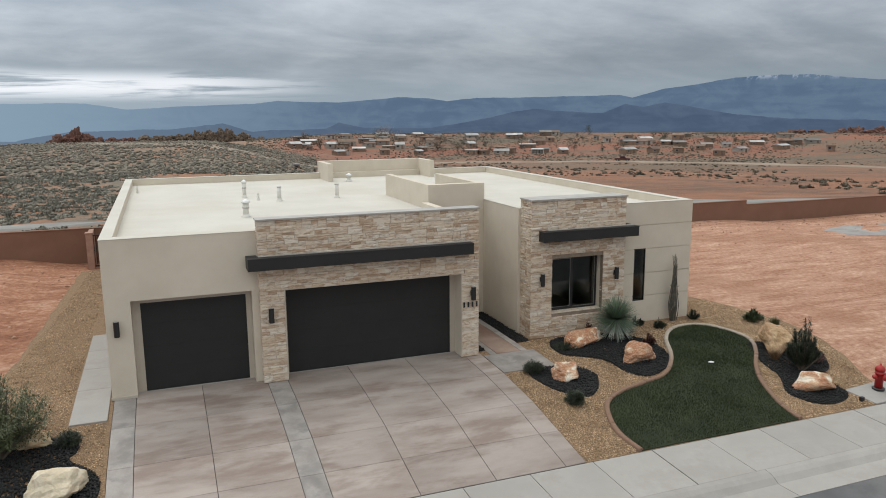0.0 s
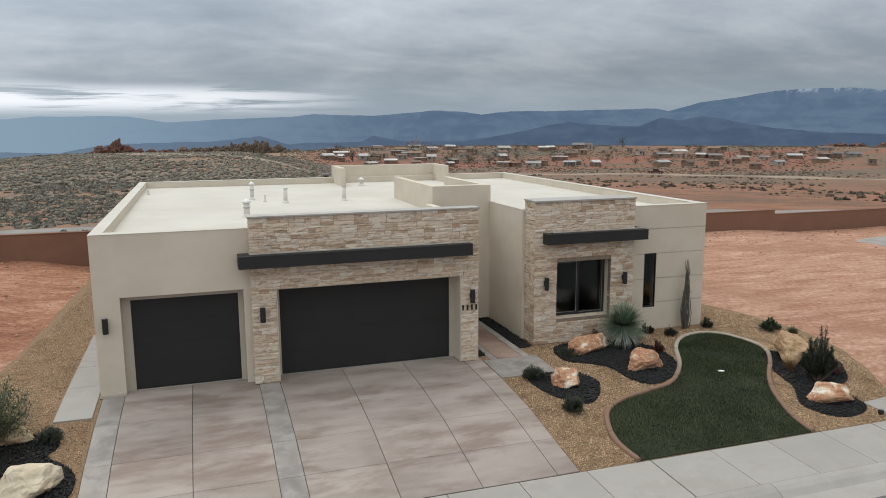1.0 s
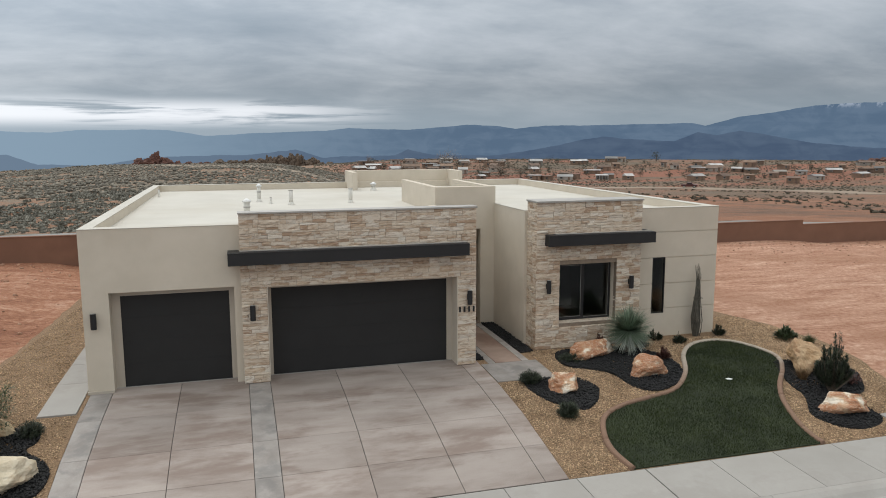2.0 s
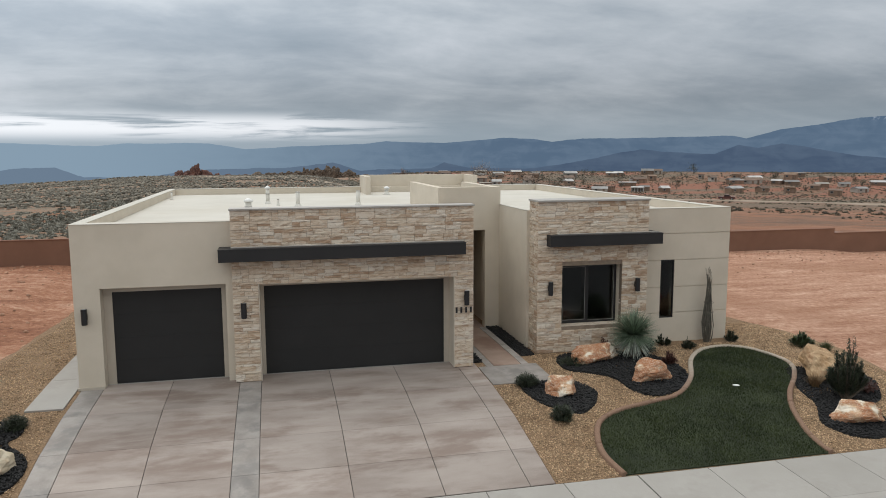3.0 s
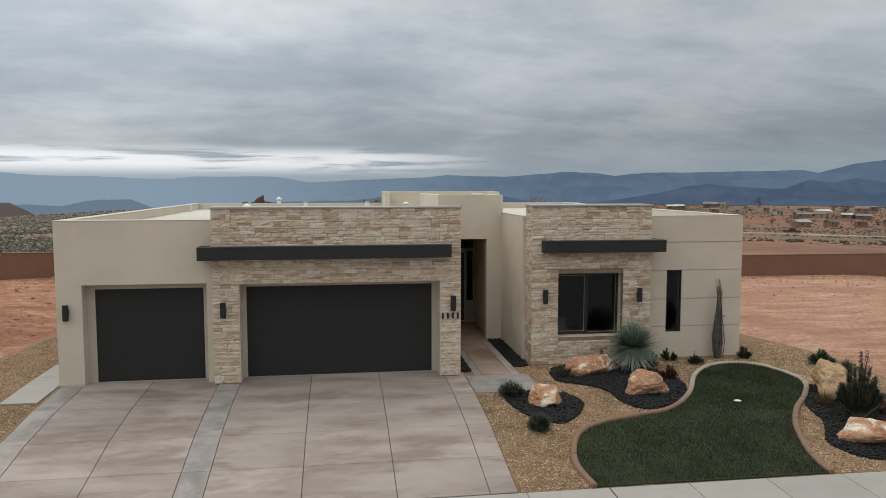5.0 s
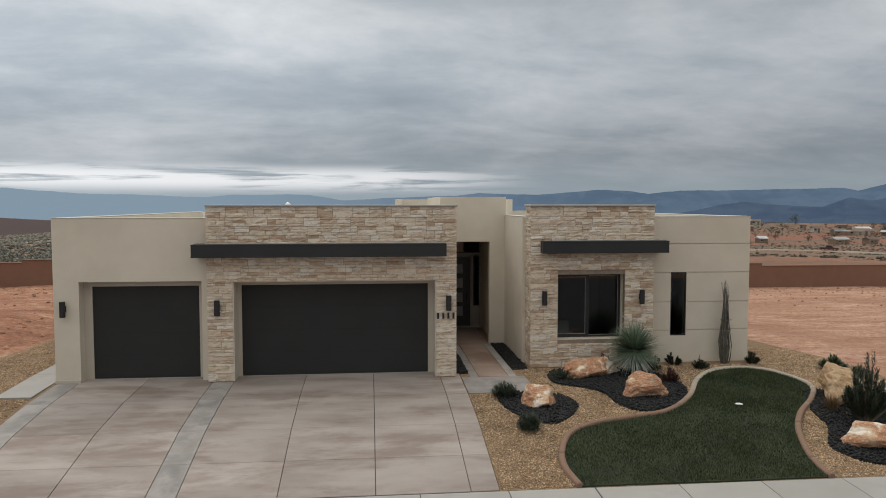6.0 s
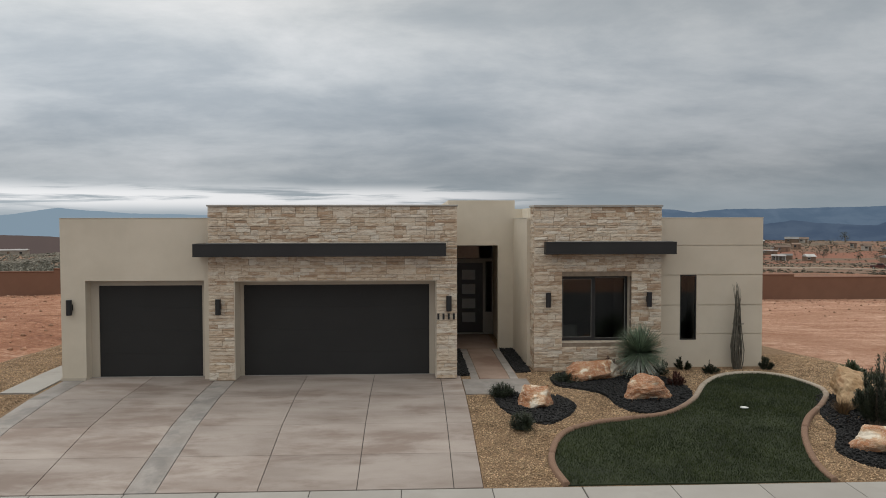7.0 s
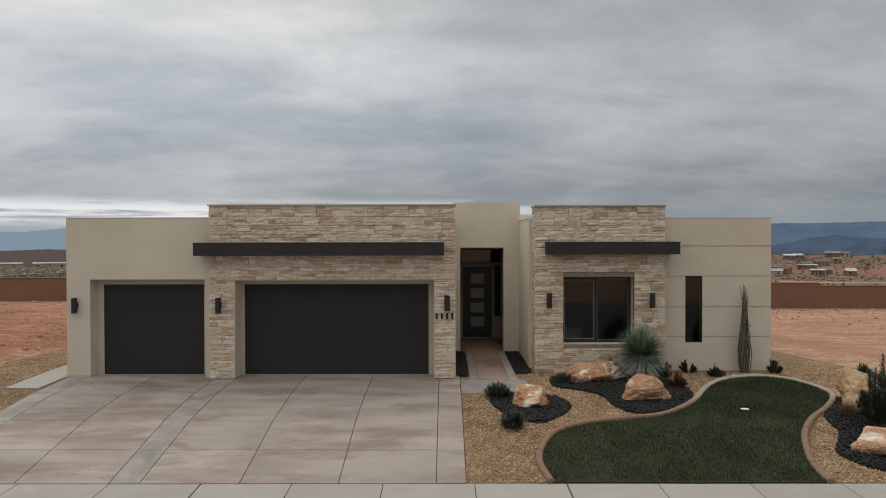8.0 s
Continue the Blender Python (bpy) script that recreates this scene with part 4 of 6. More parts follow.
def lawn():
    poly = LAWN_EDGE
    ys = np.linspace(15.03, 21.2, 120)

    def side(y, pick):
        cuts = [(x1 - x0) * (y - y0) / (y1 - y0) + x0 for (x0, y0), (x1, y1) in zip(poly, poly[1:]) if (y0 > y) != (y1 > y)]
        return pick(cuts) if cuts else (16.2 if pick is min else 16.25)

    turf = sheet("lawn", lambda y: side(y, min), lambda y: side(y, max), 15.035, 21.2, 0.018, M_GRASS, 0.008, 40, 100)
    tagged(turf, "dense dark green lawn with a curved outline", "lawn", kind="stuff")
    r = np.random.RandomState(9)
    x, y = r.uniform(9.7, 17.3, 150000), r.uniform(15.04, 21.2, 150000)
    keep = inside(poly, x, y)
    x, y = x[keep], y[keep]
    blade = ([(-0.14, 0, 0), (0.14, 0, 0), (0, 0.35, 1)], [[0, 1, 2]])
    h = r.uniform(0.03, 0.06, len(x)) * (1 + 0.25 * np.array([noise.noise((a, b, 0)) for a, b in zip(x, y)]))
    tagged(scatter("grass_blades", blade, np.stack([x, y, yards(y) + 0.012], -1), np.stack([h * 0.9, h * 0.9, h], -1), M_BLADE, seed=6, tilt=0.35), "short green grass blades of the lawn", "grass", kind="stuff")
    # edging: a low rounded kerb swept along the outline, pale on its far side
    edging = empty("lawn_edging", "tan concrete edging with a rounded top round the lawn", "edging")
    profile = [(-0.075, -0.08), (-0.07, 0.045), (-0.045, 0.07), (0.03, 0.072), (0.06, 0.05), (0.07, -0.08)]
    line = [Vector(p) for p in poly]

    def sweep(a, b, mat, label):
        bm = bmesh.new()
        rings = []
        for i in range(a, b + 1):
            d = (line[min(i + 1, len(line) - 1)] - line[max(i - 1, 0)]).normalized()
            side_way = Vector((d.y, -d.x))
            rings.append([bm.verts.new((line[i].x + side_way.x * u, line[i].y + side_way.y * u, yard(line[i].x, line[i].y) + w)) for u, w in profile])
        for p, q in zip(rings, rings[1:]):
            for k in range(len(profile) - 1):
                bm.faces.new((p[k], p[k + 1], q[k + 1], q[k]))
        bm.faces.new(rings[0])
        bm.faces.new(rings[-1][::-1])
        bmesh.ops.recalc_face_normals(bm, faces=bm.faces)
        for f in bm.faces:
            f.smooth = len(f.verts) == 4
        part("edging_length", bm, mat, edging, label)

    cuts = [0, 10, 20, 30, 38, 47, 54, 62, 70, 78, 86, 94, 104, len(line) - 1]
    for a, b in zip(cuts, cuts[1:]):
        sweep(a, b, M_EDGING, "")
    bm = bmesh.new()
    bmesh.ops.create_uvsphere(bm, u_segments=16, v_segments=8, radius=0.5)
    for v in bm.verts:
        v.co = (v.co.x * 0.19, v.co.y * 0.11, v.co.z * 0.05)
    cap = part("irrigation_cap", bm, M_WHITE)
    cap.matrix_world = pose(14.6, 18.2, yard(0, 18.2) + 0.055, 0, 0, -20)
    tagged(cap, "small white oval irrigation cap on the lawn", "irrigation cap")


gravel()
lava_beds()
lawn()


# ---- boulders ----
def boulder_material():
    m = bpy.data.materials.new("banded_boulder")
    m.use_nodes = True
    n = Nodes(m.node_tree)
    out, b = n.add("ShaderNodeOutputMaterial"), n.add("ShaderNodeBsdfPrincipled")
    n.join(b.outputs[0], out.inputs[0])
    at = n.add("ShaderNodeNewGeometry").outputs["Position"]
    patch = n.noise(at, 1.35, 5, 0.55, 0.9)
    vein = n.noise(n.scaled(at, (1, 1, 2.2)), 4.0, 5, 0.7, 1.8)
    col = n.ramp(patch, [(0.375, (0.76, 0.67, 0.55)), (0.41, (0.56, 0.37, 0.23)), (0.46, (0.42, 0.20, 0.10)), (0.55, (0.38, 0.165, 0.08)), (0.60, (0.54, 0.35, 0.21)), (0.64, (0.76, 0.68, 0.56))])
    ridge = n.math("ABSOLUTE", n.math("SUBTRACT", vein, 0.5))
    col = n.mix(n.math("MULTIPLY", n.span(ridge, 0.02, 0.0), 0.8), col, (0.72, 0.64, 0.52, 1))
    n.join(col, b.inputs["Base Color"])
    b.inputs["Roughness"].default_value = 0.85
    bp = n.add("ShaderNodeBump")
    bp.inputs["Strength"].default_value, bp.inputs["Distance"].default_value = 0.6, 0.04
    n.join(n.math("ADD", vein, n.math("MULTIPLY", n.noise(at, 28, 4, 0.7), 0.3)), bp.inputs["Height"])
    n.join(bp.outputs[0], b.inputs["Normal"])
    return m


M_BOULDER = boulder_material()
M_BOULDER_TAN = material("tan_boulder", (0.36, 0.215, 0.105), (0.58, 0.43, 0.27), 2.4, 16, 0.85, 0.7, stain=(0.34, 0.15, 0.065), stain_scale=1.3, stain_amount=0.85, bump_dist=0.05)
M_BOULDER_PALE = material("cream_boulder", (0.44, 0.32, 0.18), (0.66, 0.55, 0.38), 2.2, 16, 0.85, 0.6, stain=(0.44, 0.23, 0.10), stain_scale=1.6, stain_amount=0.75, bump_dist=0.04)


M_BOULDER_CREAM = material("white_veined_boulder", (0.55, 0.46, 0.32), (0.74, 0.66, 0.52), 2.2, 16, 0.85, 0.6, stain=(0.50, 0.33, 0.17), stain_scale=1.8, stain_amount=0.5, bump_dist=0.04)


def boulder(x, y, wide, deep, high, turn, seed, mat, label, sink=0.12):
    """An angular quarried boulder: the hull of a few corners, its faces broken up and roughened."""
    r = random.Random(seed)
    bm = bmesh.new()
    for k in range(17):
        a = 2 * math.pi * (k + r.uniform(-0.3, 0.3)) / 17 * 3
        z = (0.0, 0.45, 0.9)[k % 3] + r.uniform(-0.12, 0.12)
        rad = 0.5 * (1.0, 0.92, 0.55)[k % 3] * r.uniform(0.72, 1.05)
        bm.verts.new((rad * math.cos(a), rad * math.sin(a), z))
    bmesh.ops.convex_hull(bm, input=bm.verts)
    for v in [v for v in bm.verts if not v.link_faces]:
        bm.verts.remove(v)
    bmesh.ops.bevel(bm, geom=list(bm.edges), offset=0.03, segments=1, affect="EDGES")
    bmesh.ops.triangulate(bm, faces=bm.faces)
    for _ in range(3):
        bmesh.ops.subdivide_edges(bm, edges=[e for e in bm.edges if e.calc_length() > 0.09], cuts=1, use_grid_fill=True)
        bmesh.ops.triangulate(bm, faces=bm.faces)
    lo, hi = min(v.co.z for v in bm.verts), max(v.co.z for v in bm.verts)
    for v in bm.verts:
        p = v.co.copy()
        d = 0.045 * noise.noise(p * 3.0 + Vector((seed, 0, 0))) + 0.035 * noise.noise(p * 8 + Vector((0, seed, 0))) + 0.02 * noise.noise(p * 19)
        p += Vector((p.x, p.y, p.z - 0.4)).normalized() * d
        v.co = (p.x * wide, p.y * deep, (p.z - lo) / (hi - lo) * (high + sink) - sink)
    ob = part("boulder", bm, mat)
    ob.matrix_world = pose(x, y, yard(x, y), 0, 0, turn)
    tagged(ob, label, "boulder", "landscape boulders")


boulder(9.89, 18.72, 1.14, 0.97, 0.53, 10, 4, M_BOULDER, "tan and rust sandstone boulder on black rock")
boulder(12.62, 19.15, 1.36, 1.05, 0.58, -8, 11, M_BOULDER, "rust and white veined sandstone boulder on black rock")
boulder(11.77, 20.89, 2.12, 1.1, 0.5, 8, 23, M_BOULDER, "long rust sandstone boulder with a white edge")
boulder(17.23, 18.48, 1.42, 1.15, 0.89, 20, 31, M_BOULDER_TAN, "tall cream and rust sandstone boulder")
boulder(16.62, 16.22, 1.60, 0.91, 0.45, -14, 47, M_BOULDER, "low tan sandstone boulder on black rock")
boulder(-2.88, 17.09, 1.6, 1.15, 0.6, 25, 53, M_BOULDER_CREAM, "cream sandstone boulder on black rock")
boulder(-3.62, 19.26, 1.03, 0.80, 0.45, -10, 61, M_BOULDER_PALE, "low cream sandstone boulder under a shrub")


# ---- plants ----
def leaf_material(name, dark, light, rough=0.6):
    return material(name, dark, light, 3.0, 20, rough, 0.0, island=0.45)


M_YUCCA = leaf_material("blue_green_yucca", (0.105, 0.155, 0.10), (0.235, 0.295, 0.205))
M_YUCCA_OLD = leaf_material("grey_yucca_skirt", (0.27, 0.30, 0.25), (0.44, 0.46, 0.40))
M_BARK = material("grey_bark", (0.09, 0.07, 0.052), (0.17, 0.14, 0.11), 8, 40, 0.95, 0.6)
M_CANE = material("ocotillo_cane", (0.075, 0.068, 0.055), (0.16, 0.145, 0.115), 10, 60, 0.9, 0.4)
M_LEAF_DARK = leaf_material("dark_green_leaves", (0.018, 0.026, 0.014), (0.045, 0.058, 0.030))
M_LEAF_MID = leaf_material("mid_green_leaves", (0.035, 0.055, 0.022), (0.08, 0.105, 0.045))
M_LEAF_OLIVE = leaf_material("olive_leaves", (0.045, 0.06, 0.024), (0.125, 0.14, 0.062))
M_LEAF_RED = leaf_material("red_brown_leaves", (0.06, 0.022, 0.018), (0.13, 0.05, 0.035))
M_LEAF_STRAW = leaf_material("straw_grass", (0.14, 0.085, 0.04), (0.26, 0.17, 0.09))


def ribbon(bm, base, tip, width, droop=0.0, segs=3, fold=0.25):
    """A tapered, folded leaf."""
    base, tip = Vector(base), Vector(tip)
    d = tip - base
    side = d.cross(Vector((0, 0, 1)))
    side = side.normalized() if side.length > 1e-4 else Vector((1, 0, 0))
    up = side.cross(d).normalized()
    rows = []
    for k in range(segs):
        t = k / segs
        p = base + d * t + Vector((0, 0, -droop * t * t))
        w = width * (0.7 + 0.6 * t if t < 0.4 else 1.1 * (1 - t) + 0.15) * 0.5
        rows.append((bm.verts.new(p - side * w), bm.verts.new(p - up * w * fold), bm.verts.new(p + side * w)))
    end = bm.verts.new(tip + Vector((0, 0, -droop)))
    for a, b in zip(rows, rows[1:]):
        bm.faces.new((a[0], a[1], b[1], b[0]))
        bm.faces.new((a[1], a[2], b[2], b[1]))
    a = rows[-1]
    bm.faces.new((a[0], a[1], end))
    bm.faces.new((a[1], a[2], end))


def tube(bm, points, radii, sides=6):
    rings = []
    for i, p in enumerate(points):
        p = Vector(p)
        d = Vector(points[min(i + 1, len(points) - 1)]) - Vector(points[max(i - 1, 0)])
        q = d.to_track_quat("Z", "Y")
        rings.append([bm.verts.new(p + q @ Vector((radii[i] * math.cos(2 * math.pi * k / sides), radii[i] * math.sin(2 * math.pi * k / sides), 0))) for k in range(sides)])
    for a, b in zip(rings, rings[1:]):
        for k in range(sides):
            bm.faces.new((a[k], a[(k + 1) % sides], b[(k + 1) % sides], b[k]))
    bm.faces.new(rings[0][::-1])
    bm.faces.new(rings[-1])


def yucca(x, y):
    r = random.Random(3)
    plant = empty("yucca", "round blue-green yucca with a pale grey leaf skirt", "yucca", at=(x, y, yard(x, y)))
    bm = bmesh.new()
    tube(bm, [(0, 0, -0.1), (0.01, 0, 0.25), (0, 0, 0.62)], [0.15, 0.13, 0.11], 10)
    part("trunk", bm, M_BARK, plant)
    for name, count, lo, hi, mat in (("leaf_crown", 1150, -22, 90, M_YUCCA), ("leaf_skirt", 420, -66, -12, M_YUCCA_OLD)):
        bm = bmesh.new()
        for _ in range(count):
            e = math.asin(r.uniform(math.sin(radians(lo)), math.sin(radians(hi))))
            a = r.uniform(0, 2 * math.pi)
            d = Vector((math.cos(a) * math.cos(e), math.sin(a) * math.cos(e), math.sin(e)))
            length = r.uniform(0.62, 0.86) + 0.14 * max(0, math.sin(e))
            c = Vector((0, 0, 0.66))
            ribbon(bm, c + d * 0.07, c + d * length, 0.027, r.uniform(0.0, 0.12), 3)
        part(name, bm, mat, plant, kind="stuff")


def ocotillo(x, y):
    r = random.Random(12)
    plant = empty("ocotillo", "bundled grey ocotillo canes, leafless, against the wall", "ocotillo", at=(x, y, yard(x, y)))
    for k in range(30):
        a = r.uniform(0, 2 * math.pi)
        rad = r.uniform(0.05, 0.2)
        h = r.uniform(1.4, 2.5) if k > 4 else r.uniform(2.2, 2.55)
        bow = r.uniform(0.8, 1.3)
        pts = [(math.cos(a) * rad * w * bow, math.sin(a) * rad * w * 0.7 * bow, h * t - 0.05) for t, w in ((0, 0.55), (0.12, 0.95), (0.28, 1.15), (0.45, 0.85), (0.62, 0.55), (0.8, 0.42), (1, 0.5 + r.uniform(-0.3, 0.5)))]
        pts = [(px + r.uniform(-0.012, 0.012), py + r.uniform(-0.012, 0.012), pz) for px, py, pz in pts]
        bm = bmesh.new()
        tube(bm, pts, [0.017, 0.017, 0.016, 0.015, 0.012, 0.009, 0.004], 5)
        part("cane", bm, M_CANE, plant)
    for z in (0.95, 1.25):
        bm = bmesh.new()
        bmesh.ops.create_cone(bm, segments=16, radius1=0.155, radius2=0.15, depth=0.012)
        bmesh.ops.translate(bm, vec=(0, 0, z), verts=bm.verts)
        part("tie", bm, M_CANE, plant)


def shrub(x, y, wide, high, mat, label, seed, leaf=0.05, count=900, upright=False, name="shrub", trunk=0.0, twigs=30):
    """A shrub of many shoots set with small leaves; the outline is uneven and has gaps."""
    r = random.Random(seed)
    plant = empty(name, label, name.replace("_", " "), at=(x, y, yard(x, y)))
    shoots = []
    for k in range(twigs):
        a, rho = r.uniform(0, 2 * math.pi), math.sqrt(r.random())
        fall = (1 - 0.78 * rho) if upright else math.sqrt(max(0.0, 1 - 0.8 * rho * rho))
        base = Vector((math.cos(a) * rho * wide * (0.22 if upright else 0.12), math.sin(a) * rho * wide * (0.22 if upright else 0.12), trunk))
        tip = Vector((math.cos(a) * rho * wide * 0.5, math.sin(a) * rho * wide * 0.5, trunk + (high - trunk) * fall * r.uniform(0.72, 1.0)))
        if not upright and r.random() < 0.4:
            tip.z = trunk + (tip.z - trunk) * r.uniform(0.3, 0.8)
        mid = base.lerp(tip, 0.5) + Vector((tip.x - base.x, tip.y - base.y, 0)) * (0.18 if upright else 0.1)
        shoots.append((base, mid, tip))
        if k % 5 == 0:
            bm = bmesh.new()
            w = 0.006 + 0.009 * high
            tube(bm, [Vector((0, 0, -0.05)), base.lerp(mid, 0.5), mid, base.lerp(tip, 0.85)], [w * 1.6, w, w * 0.7, w * 0.3], 5)
            part("stem", bm, M_BARK, plant)
    bm = bmesh.new()
    for _ in range(count):
        base, mid, tip = r.choice(shoots)
        t = r.random() ** 0.7
        p = base.lerp(mid, t).lerp(mid.lerp(tip, t), t)
        d = Vector((r.gauss(0, 1), r.gauss(0, 1), r.gauss(0, 1))).normalized()
        p = p + d * r.random() * wide * (0.055 if upright else 0.075)
        p.z = max(0.02, p.z)
        way = (d * 0.9 + (tip - base).normalized() * (1.0 if upright else 0.6)).normalized()
        ribbon(bm, p, p + way * leaf * r.uniform(0.7, 1.4), leaf * 0.5, 0, 2, 0.15)
    part("leaves", bm, mat, plant, kind="stuff")
    return plant


def tuft(x, y, wide, high, mat, label, seed, count=160):
    r = random.Random(seed)
    plant = empty("grass_tuft", label, "grass tuft", at=(x, y, yard(x, y)))
    bm = bmesh.new()
    for _ in range(count):
        a, out_way = r.uniform(0, 2 * math.pi), r.uniform(0.1, 1.0) * wide * 0.5
        b = Vector((r.uniform(-1, 1) * wide * 0.12, r.uniform(-1, 1) * wide * 0.12, -0.01))
        ribbon(bm, b, b + Vector((math.cos(a) * out_way, math.sin(a) * out_way, high * r.uniform(0.6, 1.0))), 0.014, 0.03, 3)
    part("foliage", bm, mat, plant, kind="stuff")


yucca(13.02, 20.9)
ocotillo(16.12, 21.95)
shrub(14.5, 21.8, 0.46, 0.55, M_LEAF_DARK, "small dark green shrub with upright tips", 2, 0.05, 1500, True, twigs=14)
shrub(15.12, 21.4, 0.50, 0.36, M_LEAF_DARK, "small dark rounded shrub on gravel", 3, 0.045, 1500, True, twigs=22)
shrub(16.8, 21.75, 0.48, 0.46, M_LEAF_DARK, "small dark green shrub with upright tips", 4, 0.05, 1500, True, twigs=20)
shrub(9.18, 19.28, 0.66, 0.36, M_LEAF_DARK, "low dark rounded shrub on black rock", 5, 0.034, 7500, twigs=90)
shrub(9.37, 17.32, 0.58, 0.40, M_LEAF_DARK, "low dark rounded shrub on gravel", 6, 0.034, 7500, twigs=90)
shrub(13.71, 21.24, 0.5, 0.45, M_LEAF_DARK, "small dark shrub beside the yucca", 7, 0.05, 1300, twigs=22)
shrub(13.67, 20.01, 0.5, 0.5, M_LEAF_RED, "small red-leaved shrub on black rock", 8, 0.06, 1100, True, twigs=22)
shrub(11.03, 20.59, 0.85, 0.24, M_LEAF_DARK, "low dark ground-cover shrub on black rock", 9, 0.034, 5000, twigs=80)
shrub(12.4, 21.45, 0.5, 0.5, M_LEAF_RED, "reddish shrub behind the boulder", 10, 0.05, 900, twigs=20)
shrub(18.71, 20.87, 0.75, 0.48, M_LEAF_MID, "green spiky shrub at the edge of the gravel", 11, 0.10, 1100, True, twigs=30)
shrub(16.98, 17.07, 1.0, 2.05, M_LEAF_DARK, "dark grey-green upright evergreen shrub with open branches", 12, 0.055, 10500, True, "evergreen_shrub", 0.18, twigs=58)
shrub(17.83, 17.35, 0.6, 0.4, M_LEAF_RED, "low red-brown shrub on black rock", 15, 0.05, 1000, twigs=24)
tuft(18.97, 20.14, 0.6, 0.42, M_LEAF_OLIVE, "pale green grass tuft", 13, 260)
tuft(16.68, 17.82, 0.6, 0.42, M_LEAF_STRAW, "dry straw-brown grass tuft beside a boulder", 14, 260)
shrub(-4.19, 18.88, 2.3, 1.9, M_LEAF_OLIVE, "bushy olive tree with fine grey-green leaves", 21, 0.06, 14000, False, "olive_tree", 0.35, twigs=90)
shrub(-2.87, 19.06, 0.62, 0.36, M_LEAF_DARK, "low dark rounded shrub on black rock", 22, 0.034, 6000, twigs=80)


# ---- hydrant and small yard things ----
def lathe(profile, seg=20):
    bm = bmesh.new()
    rings = [[bm.verts.new((rad * math.cos(2 * math.pi * k / seg), rad * math.sin(2 * math.pi * k / seg), z)) for k in range(seg)] for rad, z in profile]
    for a, b in zip(rings, rings[1:]):
        for k in range(seg):
            bm.faces.new((a[k], a[(k + 1) % seg], b[(k + 1) % seg], b[k]))
    bm.faces.new(rings[0][::-1])
    bm.faces.new(rings[-1])
    for f in bm.faces:
        f.smooth = len(f.verts) == 4
    return bm


def hydrant(x, y):
    z = yard(x, y) + 0.02
    ob = empty("fire_hydrant", "red fire hydrant on a concrete pad, with a chain", "fire hydrant", at=(x, y, z))
    part("barrel", lathe([(0.11, 0), (0.11, 0.46), (0.135, 0.47), (0.135, 0.50), (0.12, 0.51), (0.12, 0.56)]), M_RED, ob)
    part("flange", lathe([(0.17, 0.0), (0.17, 0.05), (0.12, 0.06)]), M_BLACK, ob, "dark base flange")
    part("bonnet", lathe([(0.135, 0.56), (0.13, 0.62), (0.10, 0.68), (0.05, 0.71), (0.03, 0.72), (0.03, 0.77)]), M_RED, ob)
    for k, (rx, rz, rad) in enumerate(((90, 0, 0.075), (90, 90, 0.055), (90, -90, 0.055))):
        bm = lathe([(rad, 0.0), (rad, 0.16), (rad * 1.25, 0.165), (rad * 1.25, 0.21), (rad * 0.4, 0.22), (rad * 0.4, 0.25)], 14)
        bm.transform(pose(0, 0, 0.40, rx, 0, rz))
        part("nozzle_cap", bm, M_RED, ob)
    bm = bmesh.new()
    tube(bm, [(0.02, -0.2, 0.36), (0.08, -0.19, 0.28), (0.14, -0.12, 0.27), (0.18, -0.03, 0.34)], [0.008] * 4, 5)
    part("chain", bm, M_LEAF_STRAW, ob, "rusty chain")


hydrant(18.35, 15.6)
pad = empty("hydrant_pad", "pale concrete pad beside the pavement", "pad", kind="structure")
part("pad_slab", prism([(17.32, 15.85), (17.6, 15.03), (21.0, 15.03), (21.0, 16.15)], -1.0, lambda x, y: yard(x, y) + 0.02, 0.01), M_WALK, pad)
spike = empty("path_light", "small black path light on gravel", "path light", at=(17.3, 15.25, yard(0, 15.25)))
part("housing", box(-0.05, 0.05, -0.05, 0.05, 0.02, 0.14, 0.008), M_BLACK, spike)
part("stake", box(-0.012, 0.012, -0.012, 0.012, -0.1, 0.025), M_BLACK, spike)


# ---- roof pipes ----
def roof_pipe(x, y, high, rad, hood=False, label="pale roof vent pipe"):
    ob = empty("roof_vent", label, "roof vent", "roof vents", at=(x, y, 3.92))
    part("boot", lathe([(rad * 1.7, 0), (rad * 1.6, 0.02), (rad * 1.15, 0.07), (rad * 1.1, 0.10)], 16), M_PIPE, ob)
    part("pipe", lathe([(rad, 0.0), (rad, high)], 16), M_PIPE, ob)
    if hood:
        part("collar", lathe([(rad * 1.2, high * 0.6), (rad * 1.2, high * 0.66)], 16), M_COPING, ob)
        part("cap", lathe([(rad * 1.45, high - 0.02), (rad * 1.5, high + 0.02), (rad * 0.9, high + 0.06), (rad * 0.3, high + 0.1)], 16), M_WHITE, ob, "white rain cap")
    else:
        part("rim", lathe([(rad * 1.12, high - 0.015), (rad * 1.12, high + 0.008)], 16), M_COPING, ob)


roof_pipe(2.1, 26.3, 0.48, 0.10, True, "wide roof vent with a white rain cap")
roof_pipe(2.67, 32.1, 0.62, 0.075, True, "tall roof flue with a collar and cap")
roof_pipe(3.07, 30.9, 0.25, 0.04, False, "short thin roof vent pipe")
roof_pipe(3.8, 30.3, 0.55, 0.08)
roof_pipe(6.12, 30.5, 0.55, 0.08)
roof_pipe(8.25, 37.2, 0.30, 0.10, True, "square-set roof vent with a grey cap")
roof_pipe(-1.45, 35.8, 0.32, 0.04, False, "short thin roof vent pipe")


